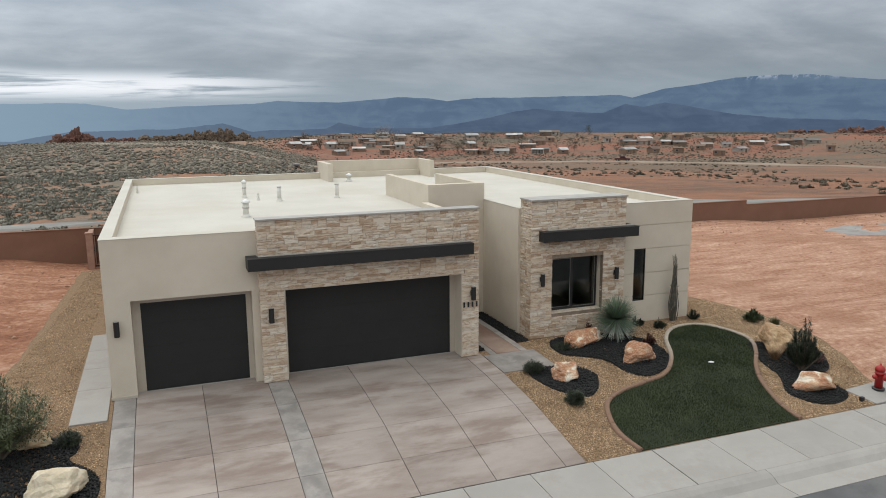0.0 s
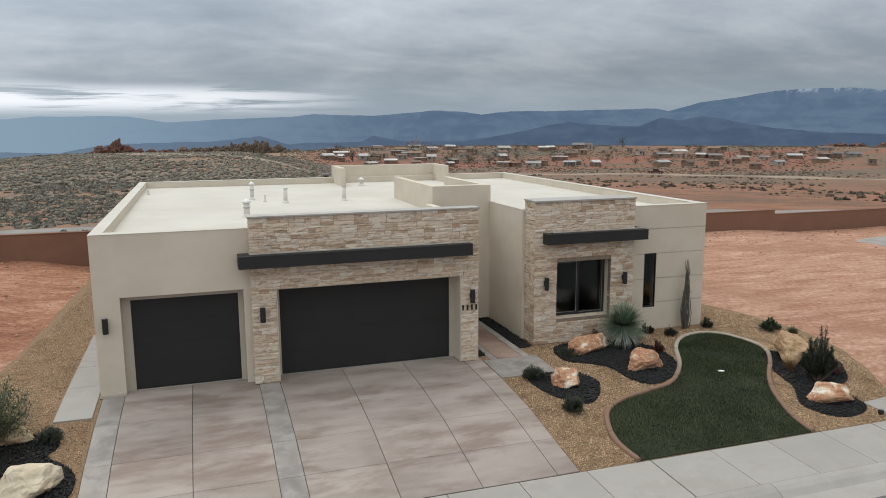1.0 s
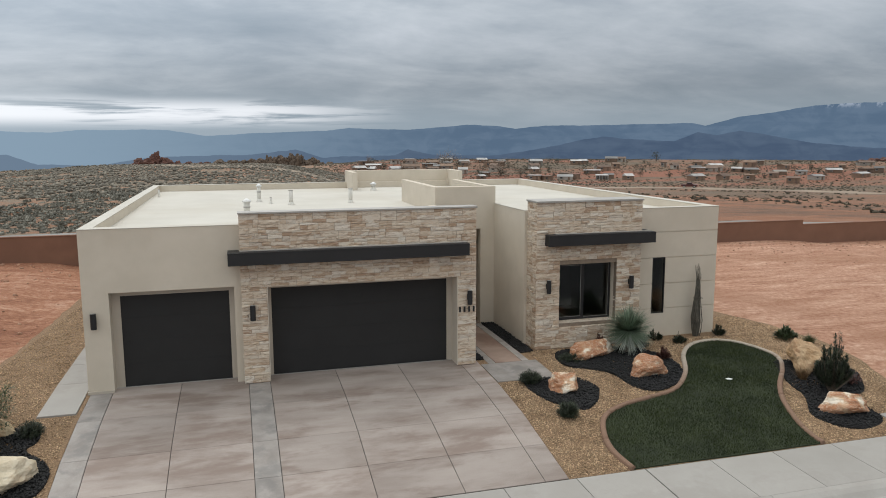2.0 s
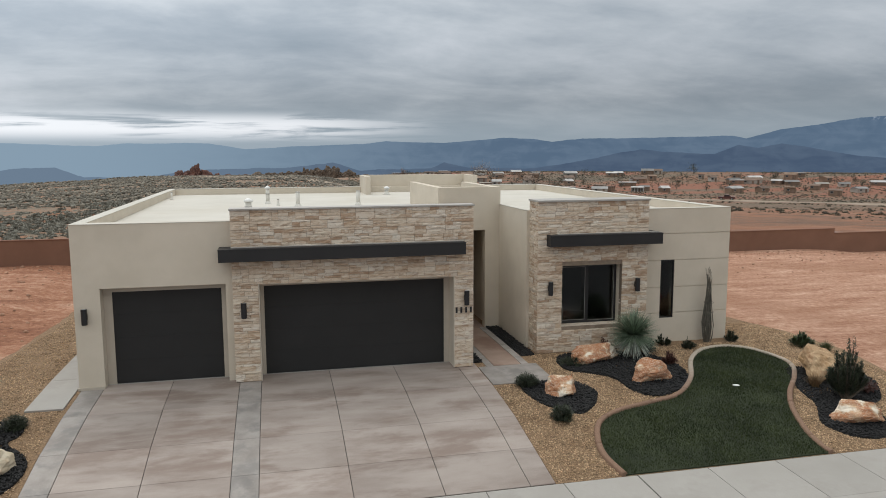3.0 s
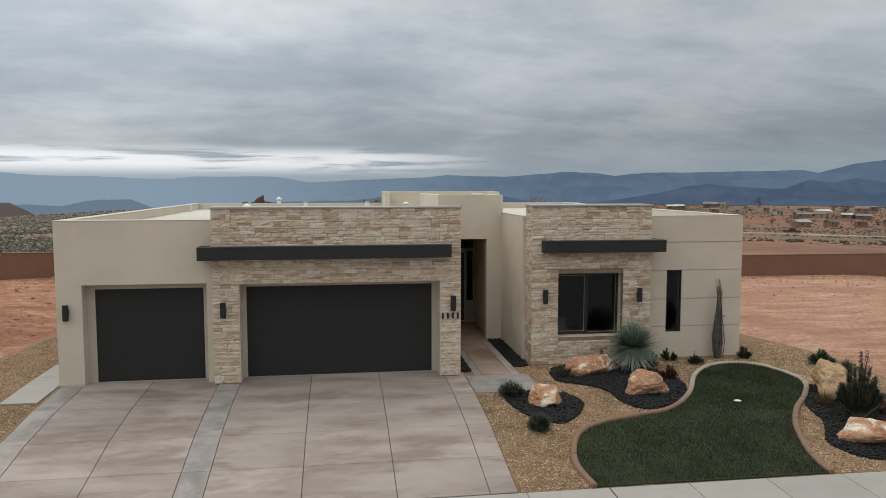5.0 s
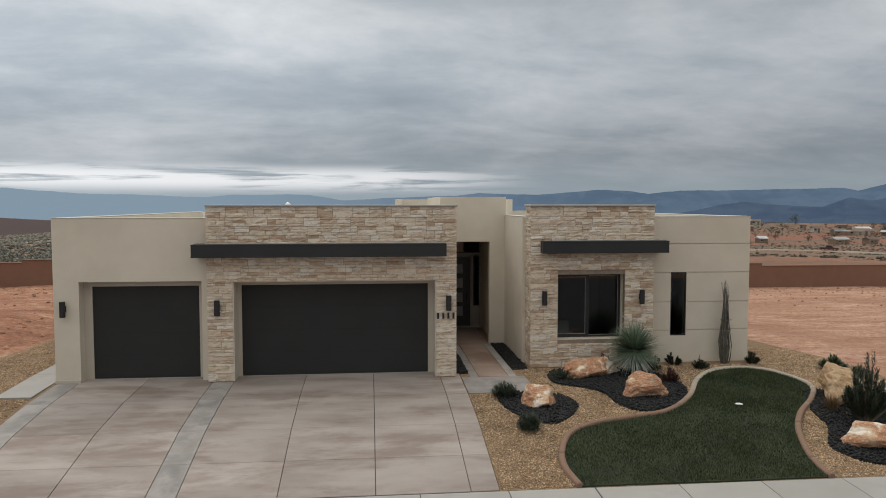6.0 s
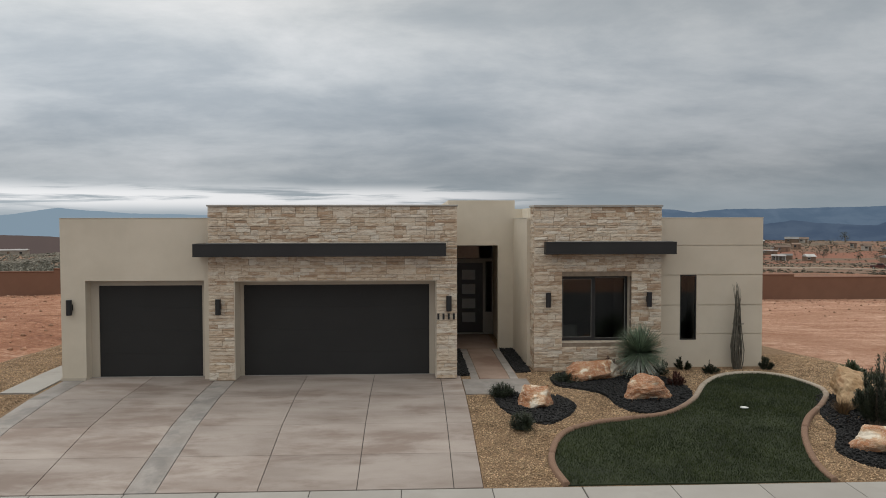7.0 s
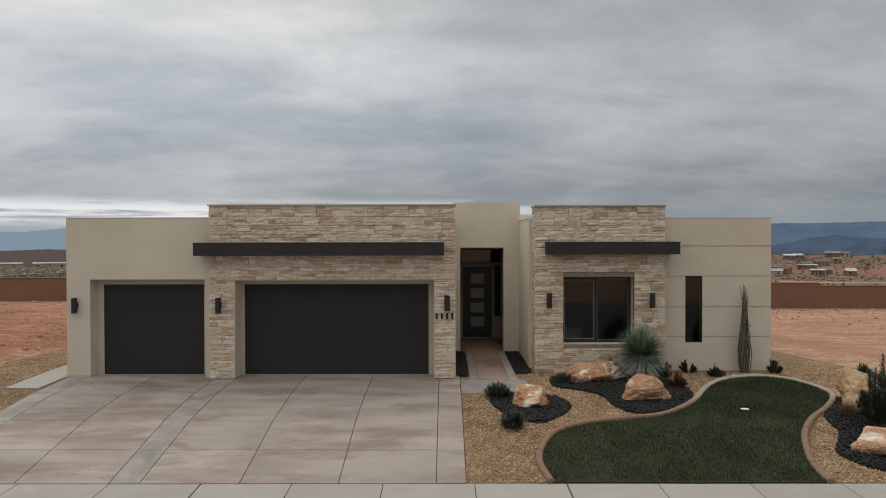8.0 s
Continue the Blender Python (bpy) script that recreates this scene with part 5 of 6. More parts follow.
# ---- boundary walls ----
def boundary():
    rear = empty("boundary_wall", "brown stucco boundary wall stepping down the slope", "boundary wall", kind="structure")
    for x0, x1, top in ((-60, -11.8, 1.57), (-11.8, 6.0, 1.72), (6.0, 28.05, 1.23), (28.05, 37.5, 1.08), (37.5, 53.0, 0.79), (53.0, 90.0, 0.55)):
        part("wall_length", box(x0, x1, 41.5, 41.7, -1.6, top - 0.05, 0.0), M_WALLBLOCK, rear)
        part("wall_cap", box(x0, x1, 41.475, 41.725, top - 0.05, top, 0.008), M_WALLBLOCK, rear)
    side = empty("side_fence", "short pinkish block wall with a dark metal gate", "fence", kind="structure")
    part("pier", box(-4.02, -3.72, 39.75, 40.15, -0.2, 1.66, 0.01), M_PIER, side)
    part("pier_cap", box(-4.05, -3.69, 39.72, 40.18, 1.66, 1.72, 0.01), M_PIER, side)
    part("wall_length", box(-3.98, -3.76, 40.15, 41.49, -0.2, 1.66, 0.005), M_PIER, side)
    gate = part("gate", box(-3.71, -2.0, 39.82, 39.86, 0.05, 0.11), M_BLACK, side, "dark metal gate, closed")
    part("gate_rail", box(-3.71, -2.0, 39.82, 39.86, 1.55, 1.6), M_BLACK, gate)
    for k in range(18):
        part("gate_bar", box(-3.70 + k * 0.095, -3.675 + k * 0.095, 39.825, 39.855, 0.11, 1.55), M_BLACK, gate)


M_PIER = material("pink_block", (0.30, 0.17, 0.125), (0.40, 0.25, 0.19), 3, 40, 0.95, 0.3)
boundary()


# ---- country beyond the wall ----
def polar(az, r):
    return r * math.sin(radians(az)), r * math.cos(radians(az))


def beyond_lot(az, r):
    """Bearing and distance in the far country, from the rough plan of the settlement."""
    return 1.045 * az - 0.62, float(np.interp(r, (110, 128, 150, 185, 205, 240, 280), (110, 140, 190, 260, 300, 380, 440)))


def strip_road(name, line, width, mat, label, lift=0.06):
    bm = bmesh.new()
    pts = [Vector(p) for p in curve(line, 10)]
    rows = []
    for i, p in enumerate(pts):
        d = (pts[min(i + 1, len(pts) - 1)] - pts[max(i - 1, 0)]).normalized()
        s = Vector((d.y, -d.x))
        row = []
        for k in range(7):
            q = p + s * width * (k / 6 - 0.5) * (1 + 0.12 * noise.noise((p.x * 0.1, p.y * 0.1, k)))
            row.append(bm.verts.new((q.x, q.y, float(land(q.x, q.y)) + lift * (-1.5 if k in (0, 6) else 1))))
        rows.append(row)
    for a, b in zip(rows, rows[1:]):
        for k in range(6):
            bm.faces.new((a[k], a[k + 1], b[k + 1], b[k]))
    bmesh.ops.recalc_face_normals(bm, faces=bm.faces)
    tagged(part(name, bm, mat), label, "road", kind="structure")


M_TRACK = material("pale_dirt_track", (0.215, 0.165, 0.12), (0.33, 0.26, 0.195), 0.15, 2.0, 0.95, 0.2)
M_FARROAD = material("grey_street", (0.20, 0.19, 0.178), (0.27, 0.26, 0.24), 0.3, 4.0, 0.9, 0.1)
strip_road("street_behind_wall", [(-70, 57.5), (-30, 56.0), (-7, 55.0), (20, 53.0), (48, 51.2), (90, 49)], 3.0, M_FARROAD, "pale grey street behind the boundary wall", 0.12)
strip_road("dirt_track", [polar(-6, 246), polar(2.4, 205), polar(8, 178), polar(12, 186), polar(17, 222), polar(22.4, 240), polar(28.6, 246), polar(39, 250), polar(49.5, 248), polar(62, 244)], 14.0, M_TRACK, "pale graded dirt track through the scrub", 0.14)

M_SAGE = material("grey_sagebrush", (0.125, 0.122, 0.098), (0.25, 0.235, 0.195), 0.5, 3, 0.95, 0.0, island=0.4)
M_SAGE_FAR = material("grey_green_scrub", (0.105, 0.096, 0.076), (0.215, 0.19, 0.15), 0.06, 1, 0.95, 0.0, island=0.5)
M_BRUSH = material("dark_dry_brush", (0.055, 0.05, 0.036), (0.15, 0.12, 0.082), 0.06, 1, 0.95, 0.0, island=0.5)


def clump(seed, leaves=46):
    """A ragged dome of small leaves as (verts, triangles)."""
    r = random.Random(seed)
    v, f = [], []
    for _ in range(leaves):
        a, e = r.uniform(0, 2 * math.pi), math.asin(r.uniform(0.0, 1.0))
        d = Vector((math.cos(a) * math.cos(e), math.sin(a) * math.cos(e), math.sin(e) * 0.75))
        p = d * r.uniform(0.22, 0.46)
        s = Vector((r.uniform(-1, 1), r.uniform(-1, 1), r.uniform(-1, 1))).normalized() * r.uniform(0.07, 0.14)
        t = (d + Vector((0, 0, 0.5))).normalized() * r.uniform(0.12, 0.26)
        i = len(v)
        v += [tuple(p - s), tuple(p + s), tuple(p + t)]
        f.append([i, i + 1, i + 2])
    core, tri = lump(seed, 1, 0.2, 0.7)
    i = len(v)
    v += [(x * 0.75, y * 0.75, z * 0.8 + 0.12) for x, y, z in core]
    f += [[a + i for a in t] for t in tri]
    return v, f


def scrub():
    r = np.random.RandomState(31)

    def spread(n, az0, az1, r0, r1, patch, thin):
        rad = np.sqrt(r.uniform(r0**2, r1**2, n))
        az = np.radians(r.uniform(az0, az1, n))
        x, y = rad * np.sin(az), rad * np.cos(az)
        dense = np.array([noise.noise((a * patch, b * patch, 5.0)) for a, b in zip(x, y)])
        keep = (dense > thin + r.uniform(-0.25, 0.25, n)) & (y > 44.5)
        keep &= ~((y > 52.2) & (y < 57.8) & (rad < 80)) & ~((rad > 237) & (rad < 257) & (az > radians(20)))
        x, y = x[keep], y[keep]
        return np.stack([x, y, land(x, y) - 0.05], -1)

    near = spread(11000, -44, 10, 46, 105, 0.05, -0.10)
    tagged(scatter("sagebrush", clump(1), near, np.stack([0.3 + 0.9 * r.random_sample(len(near)) ** 1.6 for _ in range(2)] + [r.uniform(0.3, 0.75, len(near))], -1), M_SAGE, seed=2, tilt=0.1), "grey-green sagebrush over red desert soil", "sagebrush", kind="stuff")
    mid = spread(36000, -46, 11, 98, 275, 0.025, -0.32)
    tagged(scatter("distant_sagebrush", clump(8, 9), mid, 0.4 + 0.7 * r.random_sample(len(mid)) ** 1.6, M_SAGE_FAR, seed=3, tilt=0.1), "dense grey-green sagebrush plain far off", "sagebrush", kind="stuff")
    east = spread(7000, 8, 62, 60, 235, 0.03, 0.12)
    tagged(scatter("dry_brush", clump(4), east, 0.2 + 0.9 * r.random_sample(len(east)) ** 3, M_BRUSH, seed=4, tilt=0.1), "scattered dry brush on red dirt", "brush", kind="stuff")
    far = spread(34000, 6, 64, 258, 450, 0.02, -0.16)
    tagged(scatter("distant_brush", clump(9, 9), far, 0.3 + 0.8 * r.random_sample(len(far)) ** 2, M_BRUSH, seed=5, tilt=0.1), "patchy grey brush on the far slope", "brush", kind="stuff")


scrub()

M_CLOD = material("dirt_clods", (0.30, 0.15, 0.09), (0.50, 0.31, 0.21), 2, 12, 0.95, 0.3, island=0.25)


def clods():
    r = np.random.RandomState(77)
    x = np.concatenate([r.uniform(-16, -4.2, 1300), r.uniform(19.8, 50, 1500)])
    y = np.concatenate([22 + 19.2 * r.random_sample(1300) ** 0.8, 18 + 23.3 * r.random_sample(1500) ** 0.16])
    keep = (x > 0) | (x < np.interp(y, (22, 25, 30.6, 38.9), (-5.8, -5.1, -4.8, -4.2)))
    x, y = x[keep], y[keep]
    size = 0.02 + (0.15 + 0.06 * (x < 0)) * r.random_sample(len(x)) ** 7 + 0.05 * (y > 39.3) * r.random_sample(len(x))
    tagged(scatter("dirt_clods", lump(6, 1, 0.35, 0.7), np.stack([x, y, land(x, y) + 0.01], -1), size, M_CLOD, seed=8), "clods and stones on the graded red dirt", "clods", kind="stuff")


clods()
M_WASH = material("dried_concrete_wash", (0.20, 0.185, 0.17), (0.34, 0.32, 0.30), 1.0, 12, 0.6, 0.2)
poly = curve([(38.5, 35.5), (41, 34.2), (45, 33.5), (49, 34.0), (50, 36.5), (46, 37.6), (41, 37.4)], 6, True)
bm = bmesh.new()
face = bm.faces.new([bm.verts.new((x, y, float(land(x, y, rough=False)) + 0.03)) for x, y in poly])
bmesh.ops.triangulate(bm, faces=[face])
tagged(part("wash_patch", bm, M_WASH), "grey patch of dried concrete wash on red dirt", "concrete patch", kind="structure")

# ---- rock outcrops ----
M_REDROCK = material("red_sandstone", (0.075, 0.036, 0.029), (0.18, 0.085, 0.062), 0.25, 1.6, 0.95, 0.8, stain=(0.055, 0.034, 0.03), stain_scale=0.15, stain_amount=0.6, bump_dist=0.4)
M_BROWNROCK = material("brown_sandstone", (0.065, 0.05, 0.038), (0.16, 0.115, 0.082), 0.25, 1.6, 0.95, 0.8, bump_dist=0.4)


def outcrop(az, r, wide, high, mat, label, seed, lumps=6):
    az, wide, high, r = 1.045 * az - 0.7, wide * 700 / r, high * 700 / r, 700.0
    if az > 20:
        r, wide, high = 470.0, wide * 0.67, high * 0.67
    cx, cy = polar(az, r)
    ob = empty("rock_outcrop", label, "rock outcrop", "far rock outcrops", at=(cx, cy, float(land(cx, cy, rough=False)) - 2.0))
    rr = random.Random(seed)
    side = Vector((math.cos(radians(az)), -math.sin(radians(az)), 0))
    for k in range(lumps):
        u = (k + 0.5) / lumps - 0.5
        h = high * (0.5 + 0.5 * rr.random()) * (1 - 1.1 * abs(u) ** 1.5)
        w = wide / lumps * rr.uniform(1.9, 3.0)
        bm = bmesh.new()
        bmesh.ops.create_icosphere(bm, subdivisions=4, radius=0.5)
        for v in bm.verts:
            p = v.co.copy()
            c = noise.cell(p * 3.4 + Vector((seed + k, 0, 0)))
            v.co *= 1 + 0.42 * noise.noise(p * 2.6 + Vector((seed + k, 0, 0))) + 0.36 * noise.noise(p * 6.5 + Vector((0, seed, k))) + 0.10 * c
            v.co = (v.co.x * w, v.co.y * w, max(v.co.z + 0.3, -0.2) * h * 1.25)
        bmesh.ops.translate(bm, vec=side * (u * wide) + Vector((0, rr.uniform(-2, 2), 0)), verts=bm.verts)
        part("rock", bm, mat, ob)


outcrop(-4.4, 236, 13, 4.9, M_REDROCK, "red sandstone rock spires on the skyline", 3, 9)
outcrop(-1.7, 240, 9.0, 3.2, M_REDROCK, "low red sandstone rocks on the skyline", 13, 7)
outcrop(1.3, 240, 15.0, 3.8, M_BROWNROCK, "brown rocky knoll on the skyline", 23, 10)
outcrop(4.6, 240, 20.0, 5.2, M_BROWNROCK, "brown rocky knoll on the skyline", 33, 13)
outcrop(7.3, 244, 12.0, 4.3, M_BROWNROCK, "dark low rocks on the skyline", 43, 8)
outcrop(50.6, 258, 66, 4.4, M_REDROCK, "broad red rock hill", 53, 26)

# ---- far settlement ----
M_PALEWALL = material("pale_house_paint", (0.27, 0.245, 0.215), (0.35, 0.325, 0.285), 0.5, 6, 0.9, 0.05, spread=0.35)
M_TANWALL = material("tan_house_paint", (0.17, 0.115, 0.082), (0.25, 0.17, 0.12), 0.5, 6, 0.9, 0.05, spread=0.25)
M_PALEROOF = material("pale_metal_roof", (0.24, 0.235, 0.225), (0.42, 0.41, 0.40), 0.3, 6, 0.8, 0.05, spread=0.6)
M_BROWNROOF = material("brown_shingle_roof", (0.13, 0.09, 0.07), (0.20, 0.14, 0.105), 0.5, 6, 0.9, 0.1, spread=0.2)


def far_house(az, r, wide, deep, high, pitch, wall, roof, label, turn=0.0, porch=False):
    near_r = r
    az, r = beyond_lot(az, r)
    x, y = polar(az, r)
    k = r / near_r
    ob = empty("far_house", label, "house", "houses of the far settlement")
    ob.matrix_world = pose(x, y, float(land(x, y, rough=False)), 0, 0, turn - az * 0.5)
    wide, deep, high, pitch = wide * 0.5 * k, deep * 0.5 * k, high * 0.5 * k, pitch * 0.5 * k
    w, d = wide / 2, deep / 2
    part("wall", box(-w, w, -d, d, -1.5, high), wall, ob)
    bm = bmesh.new()
    e = 0.2
    if pitch:
        v = [bm.verts.new(p) for p in ((-w - e, -d - e, high), (w + e, -d - e, high), (w + e, d + e, high), (-w - e, d + e, high), (-w - e, 0, high + pitch), (w + e, 0, high + pitch))]
        for q in ((0, 1, 5, 4), (2, 3, 4, 5), (0, 4, 3), (1, 2, 5), (3, 2, 1, 0)):
            bm.faces.new([v[i] for i in q])
    else:
        add_box(bm, -w - e, w + e, -d - e, d + e, high, high + 0.3)
    part("roof", bm, roof, ob)
    n = max(2, int(wide / 3.5))
    for k in range(n):
        cx = -w + wide * (k + 0.5) / n
        if k == n // 2:
            part("door", box(cx - 0.4, cx + 0.4, -d - 0.05, -d - 0.003, 0.0, high * 0.85), M_BROWNROOF, ob)
        else:
            win = part("window", box(cx - 0.5, cx + 0.5, -d - 0.04, -d - 0.003, high * 0.4, high * 0.85), M_PALEROOF, ob)
            part("pane", box(cx - 0.43, cx + 0.43, -d - 0.06, -d - 0.042, high * 0.45, high * 0.8), M_BLACK, win)
    if porch:
        for k in range(5):
            px = -w + wide * k / 4
            part("porch_post", box(px - 0.15, px + 0.15, -d - 2.2, -d - 1.9, -1.0, high), M_PALEROOF, ob)
        part("porch_roof", box(-w - 0.3, w + 0.3, -d - 2.4, -d - 0.41, high, high + 0.25), roof, ob)


for az, r, wide, deep, high, pitch, wall, roof, label, porch in (
    (9.6, 128, 1.6, 1.0, 1.2, 0, M_PALEROOF, M_PALEROOF, "small pale roadside box", False),
    (-27.4, 205, 13, 6, 3.6, 0.6, M_PALEWALL, M_PALEROOF, "long low shed with a white roof", False),
    (-24.9, 207, 16, 6, 3.6, 0.6, M_PALEWALL, M_PALEROOF, "long low shed with a white roof", False),
    (10.7, 222, 9, 6, 2.0, 0.8, M_TANWALL, M_PALEROOF, "low tan house with a pale roof", False),
    (12.3, 214, 6, 6, 2.6, 1.2, M_PALEWALL, M_PALEROOF, "pale house with a pale gable roof", False),
    (13.4, 219, 10, 7, 2.4, 1.4, M_PALEWALL, M_TANWALL, "long pale house with a tan roof", False),
    (14.3, 210, 7, 6, 1.6, 0.8, M_TANWALL, M_PALEROOF, "low house with a pale roof", False),
    (15.6, 221, 8, 6, 1.9, 0.9, M_TANWALL, M_PALEROOF, "low house with a pale roof", False),
    (16.6, 213, 9, 5, 1.5, 0.0, M_TANWALL, M_PALEWALL, "long low tan house with a flat roof", False),
    (17.3, 230, 6, 6, 2.0, 1.0, M_PALEWALL, M_PALEROOF, "far pale house with a pale roof", False),
    (18.6, 234, 6, 6, 2.0, 1.0, M_TANWALL, M_PALEROOF, "far tan house with a pale roof", False),
    (19.9, 229, 5, 5, 1.8, 0.8, M_TANWALL, M_BROWNROOF, "far brown house with a dark roof", False),
    (24.7, 203, 8.0, 5, 1.8, 1.1, M_PALEWALL, M_PALEROOF, "white house with a pale hip roof", False),
    (25.9, 232, 5, 5, 1.9, 0.9, M_TANWALL, M_PALEROOF, "far house with a pale roof", False),
    (26.6, 214, 9, 6, 1.7, 0.0, M_TANWALL, M_PALEROOF, "low brown flat-roofed house", False),
    (27.3, 205, 6.0, 4, 2.2, 0.6, M_PALEWALL, M_PALEROOF, "white house with a columned porch", True),
    (27.9, 236, 7, 6, 2.2, 1.2, M_TANWALL, M_PALEROOF, "far house with a pale roof on the hill", False),
    (28.6, 237, 5, 6, 2.0, 1.0, M_PALEWALL, M_BROWNROOF, "far house on the hill", False),
    (33.8, 219, 7, 6, 1.9, 0.0, M_TANWALL, M_PALEROOF, "low tan house with a flat pale roof", False),
    (34.9, 224, 7, 6, 2.0, 1.0, M_PALEWALL, M_PALEROOF, "pale house with a pale roof", False),
    (37.2, 219, 7, 6, 1.5, 0.9, M_TANWALL, M_PALEROOF, "low house with a white roof", False),
    (39.0, 216, 6, 6, 1.6, 0.8, M_TANWALL, M_PALEWALL, "low tan house with a pale roof", False),
    (40.3, 217, 5, 5, 1.5, 0.7, M_PALEWALL, M_PALEROOF, "low pale shed with a metal roof", False),
    (42.2, 220, 7, 6, 1.6, 0.9, M_TANWALL, M_PALEROOF, "low house with a white roof", False),
    (44.1, 222, 6, 6, 1.6, 0.0, M_BROWNROOF, M_BROWNROOF, "low dark shed beside the houses", False),
    (45.6, 224, 7, 6, 1.6, 0.8, M_PALEWALL, M_PALEROOF, "low pale house with a grey roof", False),
):
    far_house(az, r, wide, deep, high, pitch, wall, roof, label, (az * 37) % 24 - 12, porch)


far_rng = random.Random(404)
for k in range(64):
    far_house(far_rng.uniform(9.5, 23) if k < 34 else far_rng.uniform(23, 47), far_rng.uniform(200, 236), far_rng.uniform(3, 8), 5, far_rng.uniform(1.7, 2.6), far_rng.choice((0.0, 0.8, 1.2)), far_rng.choice((M_TANWALL, M_PALEWALL, M_TANWALL)), far_rng.choice((M_PALEROOF, M_BROWNROOF, M_PALEROOF, M_TANWALL)), "small house or shed of the far settlement", far_rng.uniform(-30, 30))


def far_tree(az, r, wide, high, mat, label, seed, leaf, count, bare=False):
    near_r = r
    az, r = beyond_lot(az, r)
    x, y = polar(az, r)
    wide, high = wide * r / near_r * 0.9, high * r / near_r * 0.8
    rr = random.Random(seed)
    ob = empty("far_tree", label, "tree", "trees of the far settlement", at=(x, y, float(land(x, y, rough=False))))
    bm = bmesh.new()
    tube(bm, [(0, 0, -0.5), (0.1, 0, high * 0.3), (0, 0.1, high * 0.75)], [0.05 * high, 0.035 * high, 0.012 * high], 6)
    for k in range(9 if bare else 5):
        a = rr.uniform(0, 6.28)
        z0 = high * rr.uniform(0.2, 0.5)
        tube(bm, [(0.05, 0.03, z0), (math.cos(a) * wide * 0.22, math.sin(a) * wide * 0.22, z0 + high * 0.2), (math.cos(a) * wide * 0.42, math.sin(a) * wide * 0.42, z0 + high * 0.38)], [0.02 * high, 0.014 * high, 0.005 * high], 4)
    part("trunk", bm, M_BARK, ob)
    bm = bmesh.new()
    hubs = [Vector((rr.gauss(0, 0.2) * wide, rr.gauss(0, 0.2) * wide, high * rr.uniform(0.2, 0.9))) for _ in range(16)]
    for _ in range(count):
        p = rr.choice(hubs) + Vector((rr.gauss(0, 1), rr.gauss(0, 1), rr.gauss(0, 0.8))) * wide * 0.13
        d = Vector((rr.gauss(0, 1), rr.gauss(0, 1), rr.gauss(0.4, 1))).normalized()
        ribbon(bm, p, p + d * leaf, leaf * (0.12 if bare else 0.5), 0, 2, 0.1)
    part("crown", bm, mat, ob, kind="stuff")


M_BARETWIG = leaf_material("bare_tan_twigs", (0.20, 0.15, 0.11), (0.30, 0.235, 0.18), 0.9)
far_tree(18.5, 206, 2.0, 2.3, M_LEAF_DARK, "dark evergreen tree far off", 1, 0.35, 420)
far_tree(21.5, 207, 3.6, 3.2, M_LEAF_DARK, "round dark tree far off", 2, 0.4, 520)
far_tree(20.0, 210, 8, 5, M_BARETWIG, "bare tan tree in winter", 3, 1.0, 600, True)
far_tree(11.5, 211, 2.6, 3.2, M_LEAF_DARK, "dark evergreen tree far off", 4, 0.4, 420)
far_tree(12.9, 213, 3.0, 3.4, M_BARETWIG, "bare tan tree in winter", 5, 0.8, 420, True)
far_tree(16.2, 228, 9.0, 4.5, M_BARETWIG, "wide bare tree in winter", 6, 1.2, 500, True)
far_tree(10.4, 226, 2.4, 4.2, M_BARETWIG, "bare tan tree in winter", 7, 0.8, 300, True)
far_tree(31.0, 238, 4.0, 3.4, M_LEAF_DARK, "dark tree on the far ridge", 8, 0.5, 300)
far_tree(36.2, 225, 3.0, 3.2, M_LEAF_DARK, "dark tree far off", 9, 0.5, 300)


for k in range(64):
    rr = random.Random(900 + k)
    far_tree(rr.uniform(9.5, 30) if k < 44 else rr.uniform(30, 47), rr.uniform(206, 236), rr.uniform(1.6, 3.0), rr.uniform(1.4, 2.6), M_LEAF_DARK if k % 3 else M_BARETWIG, "small dark tree among the far houses" if k % 3 else "small bare tree among the far houses", 70 + k, 0.4, 160, k % 3 == 0)


def parked_truck(az, r):
    x, y = polar(az, r)
    ob = empty("pickup_truck", "small dark red pickup truck on the dirt track", "pickup truck")
    ob.matrix_world = pose(x, y, float(land(x, y)) + 0.1, 0, 0, -az) @ Matrix.Diagonal((1.05, 1.05, 1.05, 1))
    bm = bmesh.new()
    side = [(-2.3, 0.45), (2.4, 0.45), (2.4, 0.95), (1.2, 1.05), (0.7, 1.6), (-0.6, 1.62), (-0.8, 1.05), (-2.3, 1.05)]
    ends = [[bm.verts.new((px, yy, pz)) for px, pz in side] for yy in (-0.85, 0.85)]
    bm.faces.new(ends[0])
    bm.faces.new(ends[1][::-1])
    for k in range(len(side)):
        w = (k + 1) % len(side)
        bm.faces.new((ends[0][w], ends[0][k], ends[1][k], ends[1][w]))
    bmesh.ops.recalc_face_normals(bm, faces=bm.faces)
    part("body", bm, M_TRUCK, ob)
    for yy in (-0.87, 0.855):
        part("side_window", box(-0.5, 0.75, yy, yy + 0.015, 1.12, 1.52), M_BLACK, ob)
    for px in (-1.45, 1.5):
        for yy in (-0.8, 0.8):
            bm = lathe([(0.36, -0.12), (0.38, -0.08), (0.38, 0.08), (0.36, 0.12)], 14)
            bm.transform(pose(px, yy, 0.38, 90))
            wheel = part("wheel", bm, M_BLACK, ob)
            bm = lathe([(0.2, -0.135), (0.2, 0.135)], 12)
            bm.transform(pose(px, yy, 0.38, 90))
            part("rim", bm, M_COPING, wheel)


M_TRUCK = material("dark_red_paint", (0.07, 0.022, 0.02), (0.10, 0.03, 0.026), 2, 30, 0.4, 0.02)
parked_truck(34.2, 249)


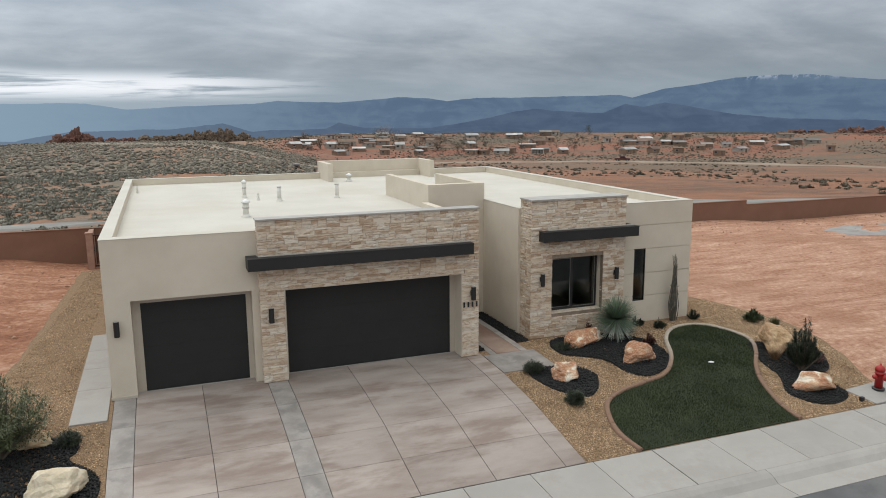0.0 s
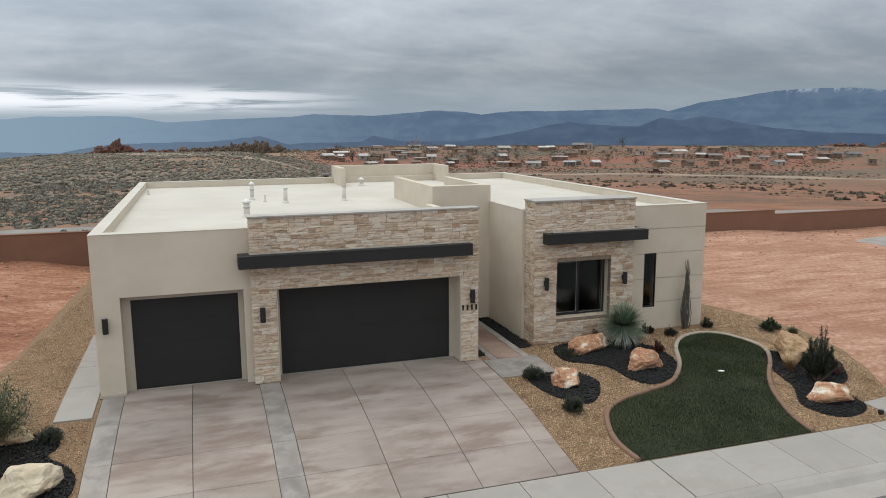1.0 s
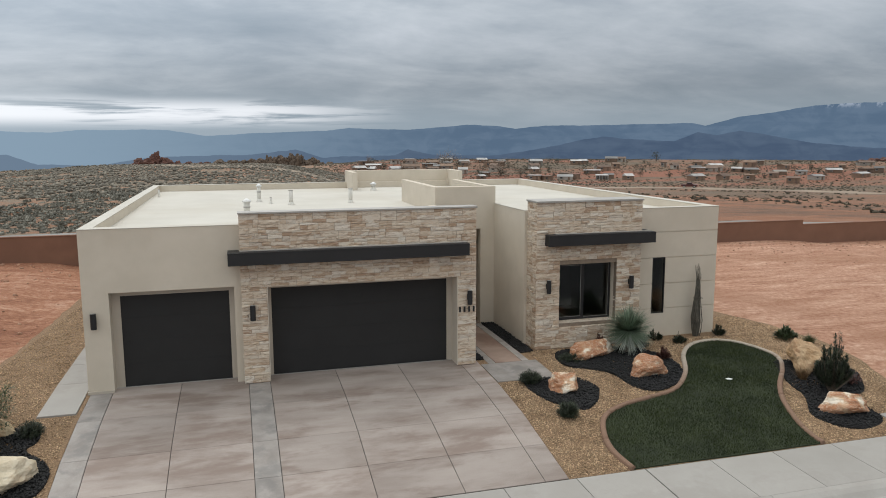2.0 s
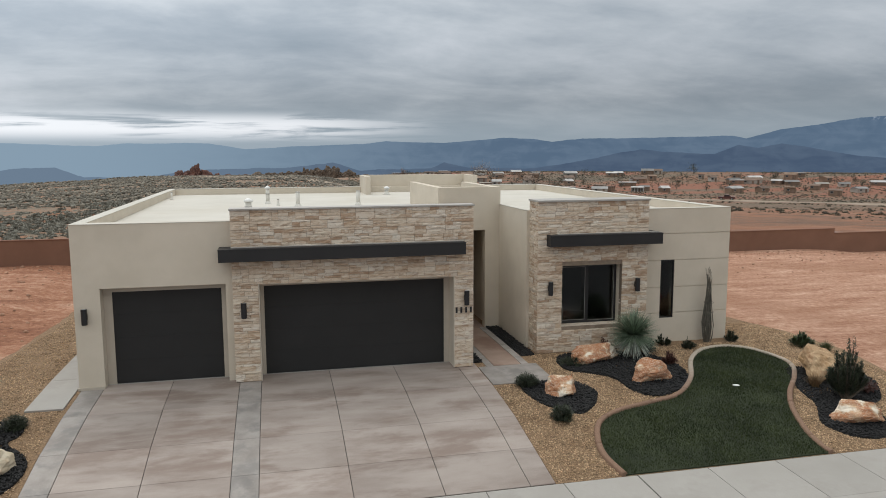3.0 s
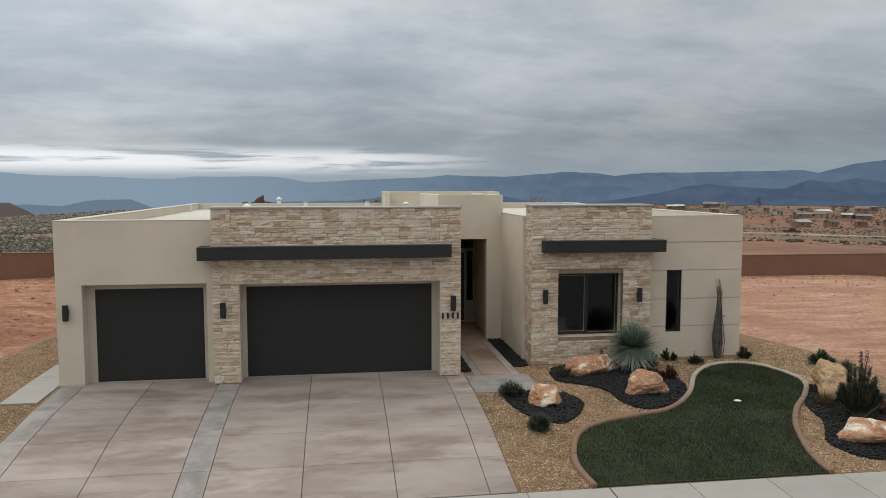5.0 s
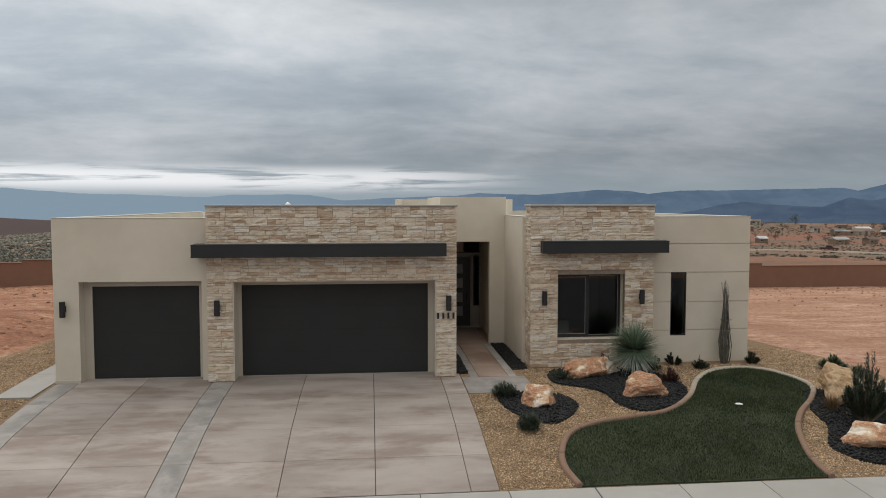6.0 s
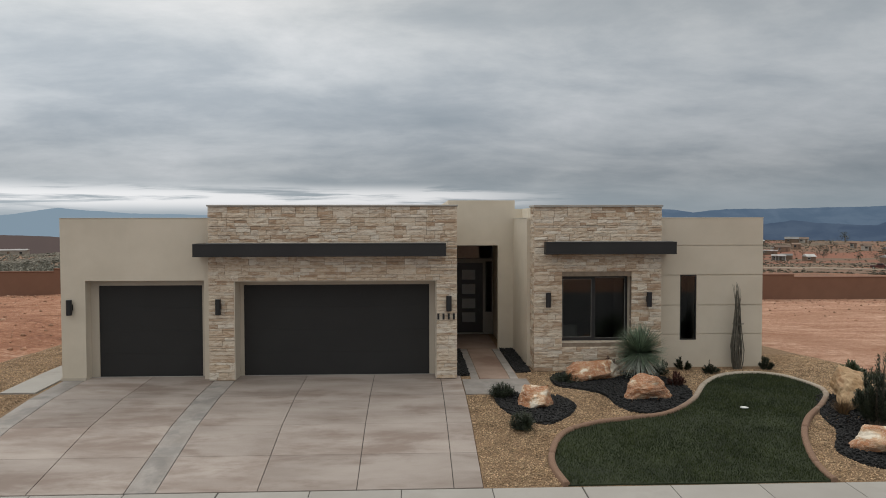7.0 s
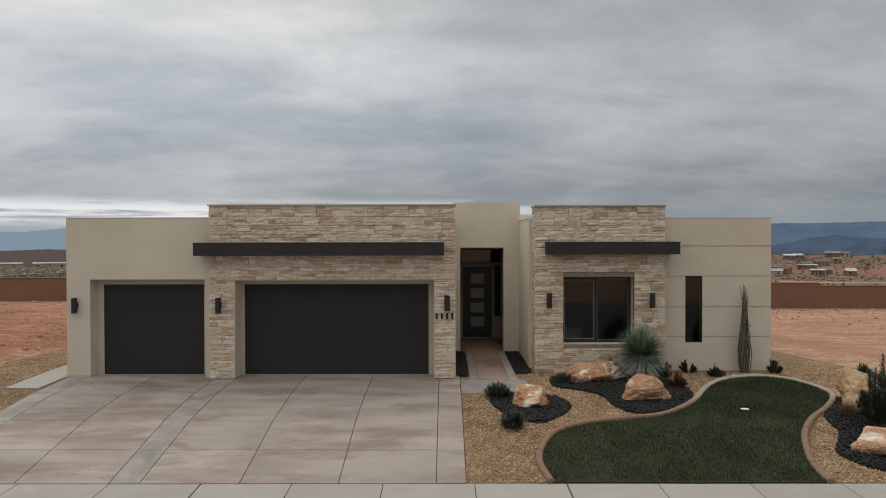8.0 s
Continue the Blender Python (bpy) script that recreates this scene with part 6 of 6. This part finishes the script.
# ---- mountains: a far plain backdrop that glows, haze put into its colours ----
def range_material(name, low, high, pale, snow=False):
    m = bpy.data.materials.new(name)
    m.use_nodes = True
    n = Nodes(m.node_tree)
    # emission instead of lit rock; the tint of distance is in the colours
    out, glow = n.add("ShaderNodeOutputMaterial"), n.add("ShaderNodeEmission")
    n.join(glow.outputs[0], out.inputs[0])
    at = n.add("ShaderNodeTexCoord").outputs["Object"]
    sep = n.add("ShaderNodeSeparateXYZ")
    n.join(at, sep.inputs[0])
    x, y, z = sep.outputs
    # folds and bands paint slope shading and cloud shadow into the colour
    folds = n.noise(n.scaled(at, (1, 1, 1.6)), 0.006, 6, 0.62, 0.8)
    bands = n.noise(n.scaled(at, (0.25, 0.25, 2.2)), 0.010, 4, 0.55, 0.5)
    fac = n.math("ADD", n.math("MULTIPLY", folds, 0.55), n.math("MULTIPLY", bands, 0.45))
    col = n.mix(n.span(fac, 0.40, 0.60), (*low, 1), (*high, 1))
    # thicker haze towards -x, painted as a paler colour
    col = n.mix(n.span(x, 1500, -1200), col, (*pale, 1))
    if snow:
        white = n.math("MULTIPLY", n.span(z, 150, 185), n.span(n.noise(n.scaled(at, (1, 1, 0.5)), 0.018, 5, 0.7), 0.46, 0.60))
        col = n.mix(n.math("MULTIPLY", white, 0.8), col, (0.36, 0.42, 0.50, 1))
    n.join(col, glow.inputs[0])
    return m


def mountain_range(name, radius, shape, mat, label, jag, seed):
    """A long ridge at one distance; shape gives (azimuth, slope of the line of sight)."""
    az = np.arange(-75, 75.01, 0.1)
    s = np.interp(az, [p[0] for p in shape], [p[1] for p in shape])
    s = s + jag * np.array([noise.noise((a * 0.55, seed, 0)) + 0.5 * noise.noise((a * 1.7, seed, 1)) + 0.35 * noise.noise((a * 5, seed, 2)) + 0.2 * noise.noise((a * 13, seed, 3)) for a in az])
    verts, faces = [], []
    rows = 14
    for a, e in zip(az, s):
        x, y = polar(a, 1.0)
        for k in range(rows):
            t = k / (rows - 1)
            rad = radius - (1 - t) * radius * 0.09 + 40 * noise.noise((a * 0.9, t * 3, seed))
            verts.append((x * rad, y * rad, 6.0 + (-0.095 + (e + 0.095) * t) * rad))
    for i in range(len(az) - 1):
        for k in range(rows - 1):
            p = i * rows + k
            faces.append((p, p + rows, p + rows + 1, p + 1))
    mesh = bpy.data.meshes.new(name)
    mesh.from_pydata(verts, [], faces)
    mesh.update()
    mesh.materials.append(mat)
    tagged(new(name, mesh), label, "mountains", kind="structure")


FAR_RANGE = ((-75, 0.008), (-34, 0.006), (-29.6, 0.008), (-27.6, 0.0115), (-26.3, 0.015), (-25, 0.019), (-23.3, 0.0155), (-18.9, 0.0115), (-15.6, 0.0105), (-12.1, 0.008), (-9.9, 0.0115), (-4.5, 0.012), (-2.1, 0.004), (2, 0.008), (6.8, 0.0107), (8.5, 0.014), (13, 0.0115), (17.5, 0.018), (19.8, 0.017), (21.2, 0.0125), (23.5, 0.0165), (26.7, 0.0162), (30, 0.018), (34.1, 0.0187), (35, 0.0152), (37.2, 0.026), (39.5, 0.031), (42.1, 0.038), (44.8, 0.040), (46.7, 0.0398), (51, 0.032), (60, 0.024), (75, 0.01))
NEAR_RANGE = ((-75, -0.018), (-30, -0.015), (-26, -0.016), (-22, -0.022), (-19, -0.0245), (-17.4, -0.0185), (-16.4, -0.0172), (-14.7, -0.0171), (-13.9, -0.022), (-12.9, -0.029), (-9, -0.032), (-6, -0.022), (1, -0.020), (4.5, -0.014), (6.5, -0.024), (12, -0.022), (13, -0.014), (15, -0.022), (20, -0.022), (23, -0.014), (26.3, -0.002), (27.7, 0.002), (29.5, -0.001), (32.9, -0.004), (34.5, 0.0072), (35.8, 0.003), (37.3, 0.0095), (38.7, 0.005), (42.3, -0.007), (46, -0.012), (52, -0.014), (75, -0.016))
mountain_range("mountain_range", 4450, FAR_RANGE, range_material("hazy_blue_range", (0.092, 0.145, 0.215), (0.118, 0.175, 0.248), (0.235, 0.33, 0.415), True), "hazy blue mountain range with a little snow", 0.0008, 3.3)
mountain_range("foothills", 3700, NEAR_RANGE, range_material("hazy_blue_foothills", (0.064, 0.098, 0.155), (0.085, 0.125, 0.185), (0.145, 0.205, 0.275)), "dark haze-blue foothills and a flat mesa below the range", 0.0011, 8.1)
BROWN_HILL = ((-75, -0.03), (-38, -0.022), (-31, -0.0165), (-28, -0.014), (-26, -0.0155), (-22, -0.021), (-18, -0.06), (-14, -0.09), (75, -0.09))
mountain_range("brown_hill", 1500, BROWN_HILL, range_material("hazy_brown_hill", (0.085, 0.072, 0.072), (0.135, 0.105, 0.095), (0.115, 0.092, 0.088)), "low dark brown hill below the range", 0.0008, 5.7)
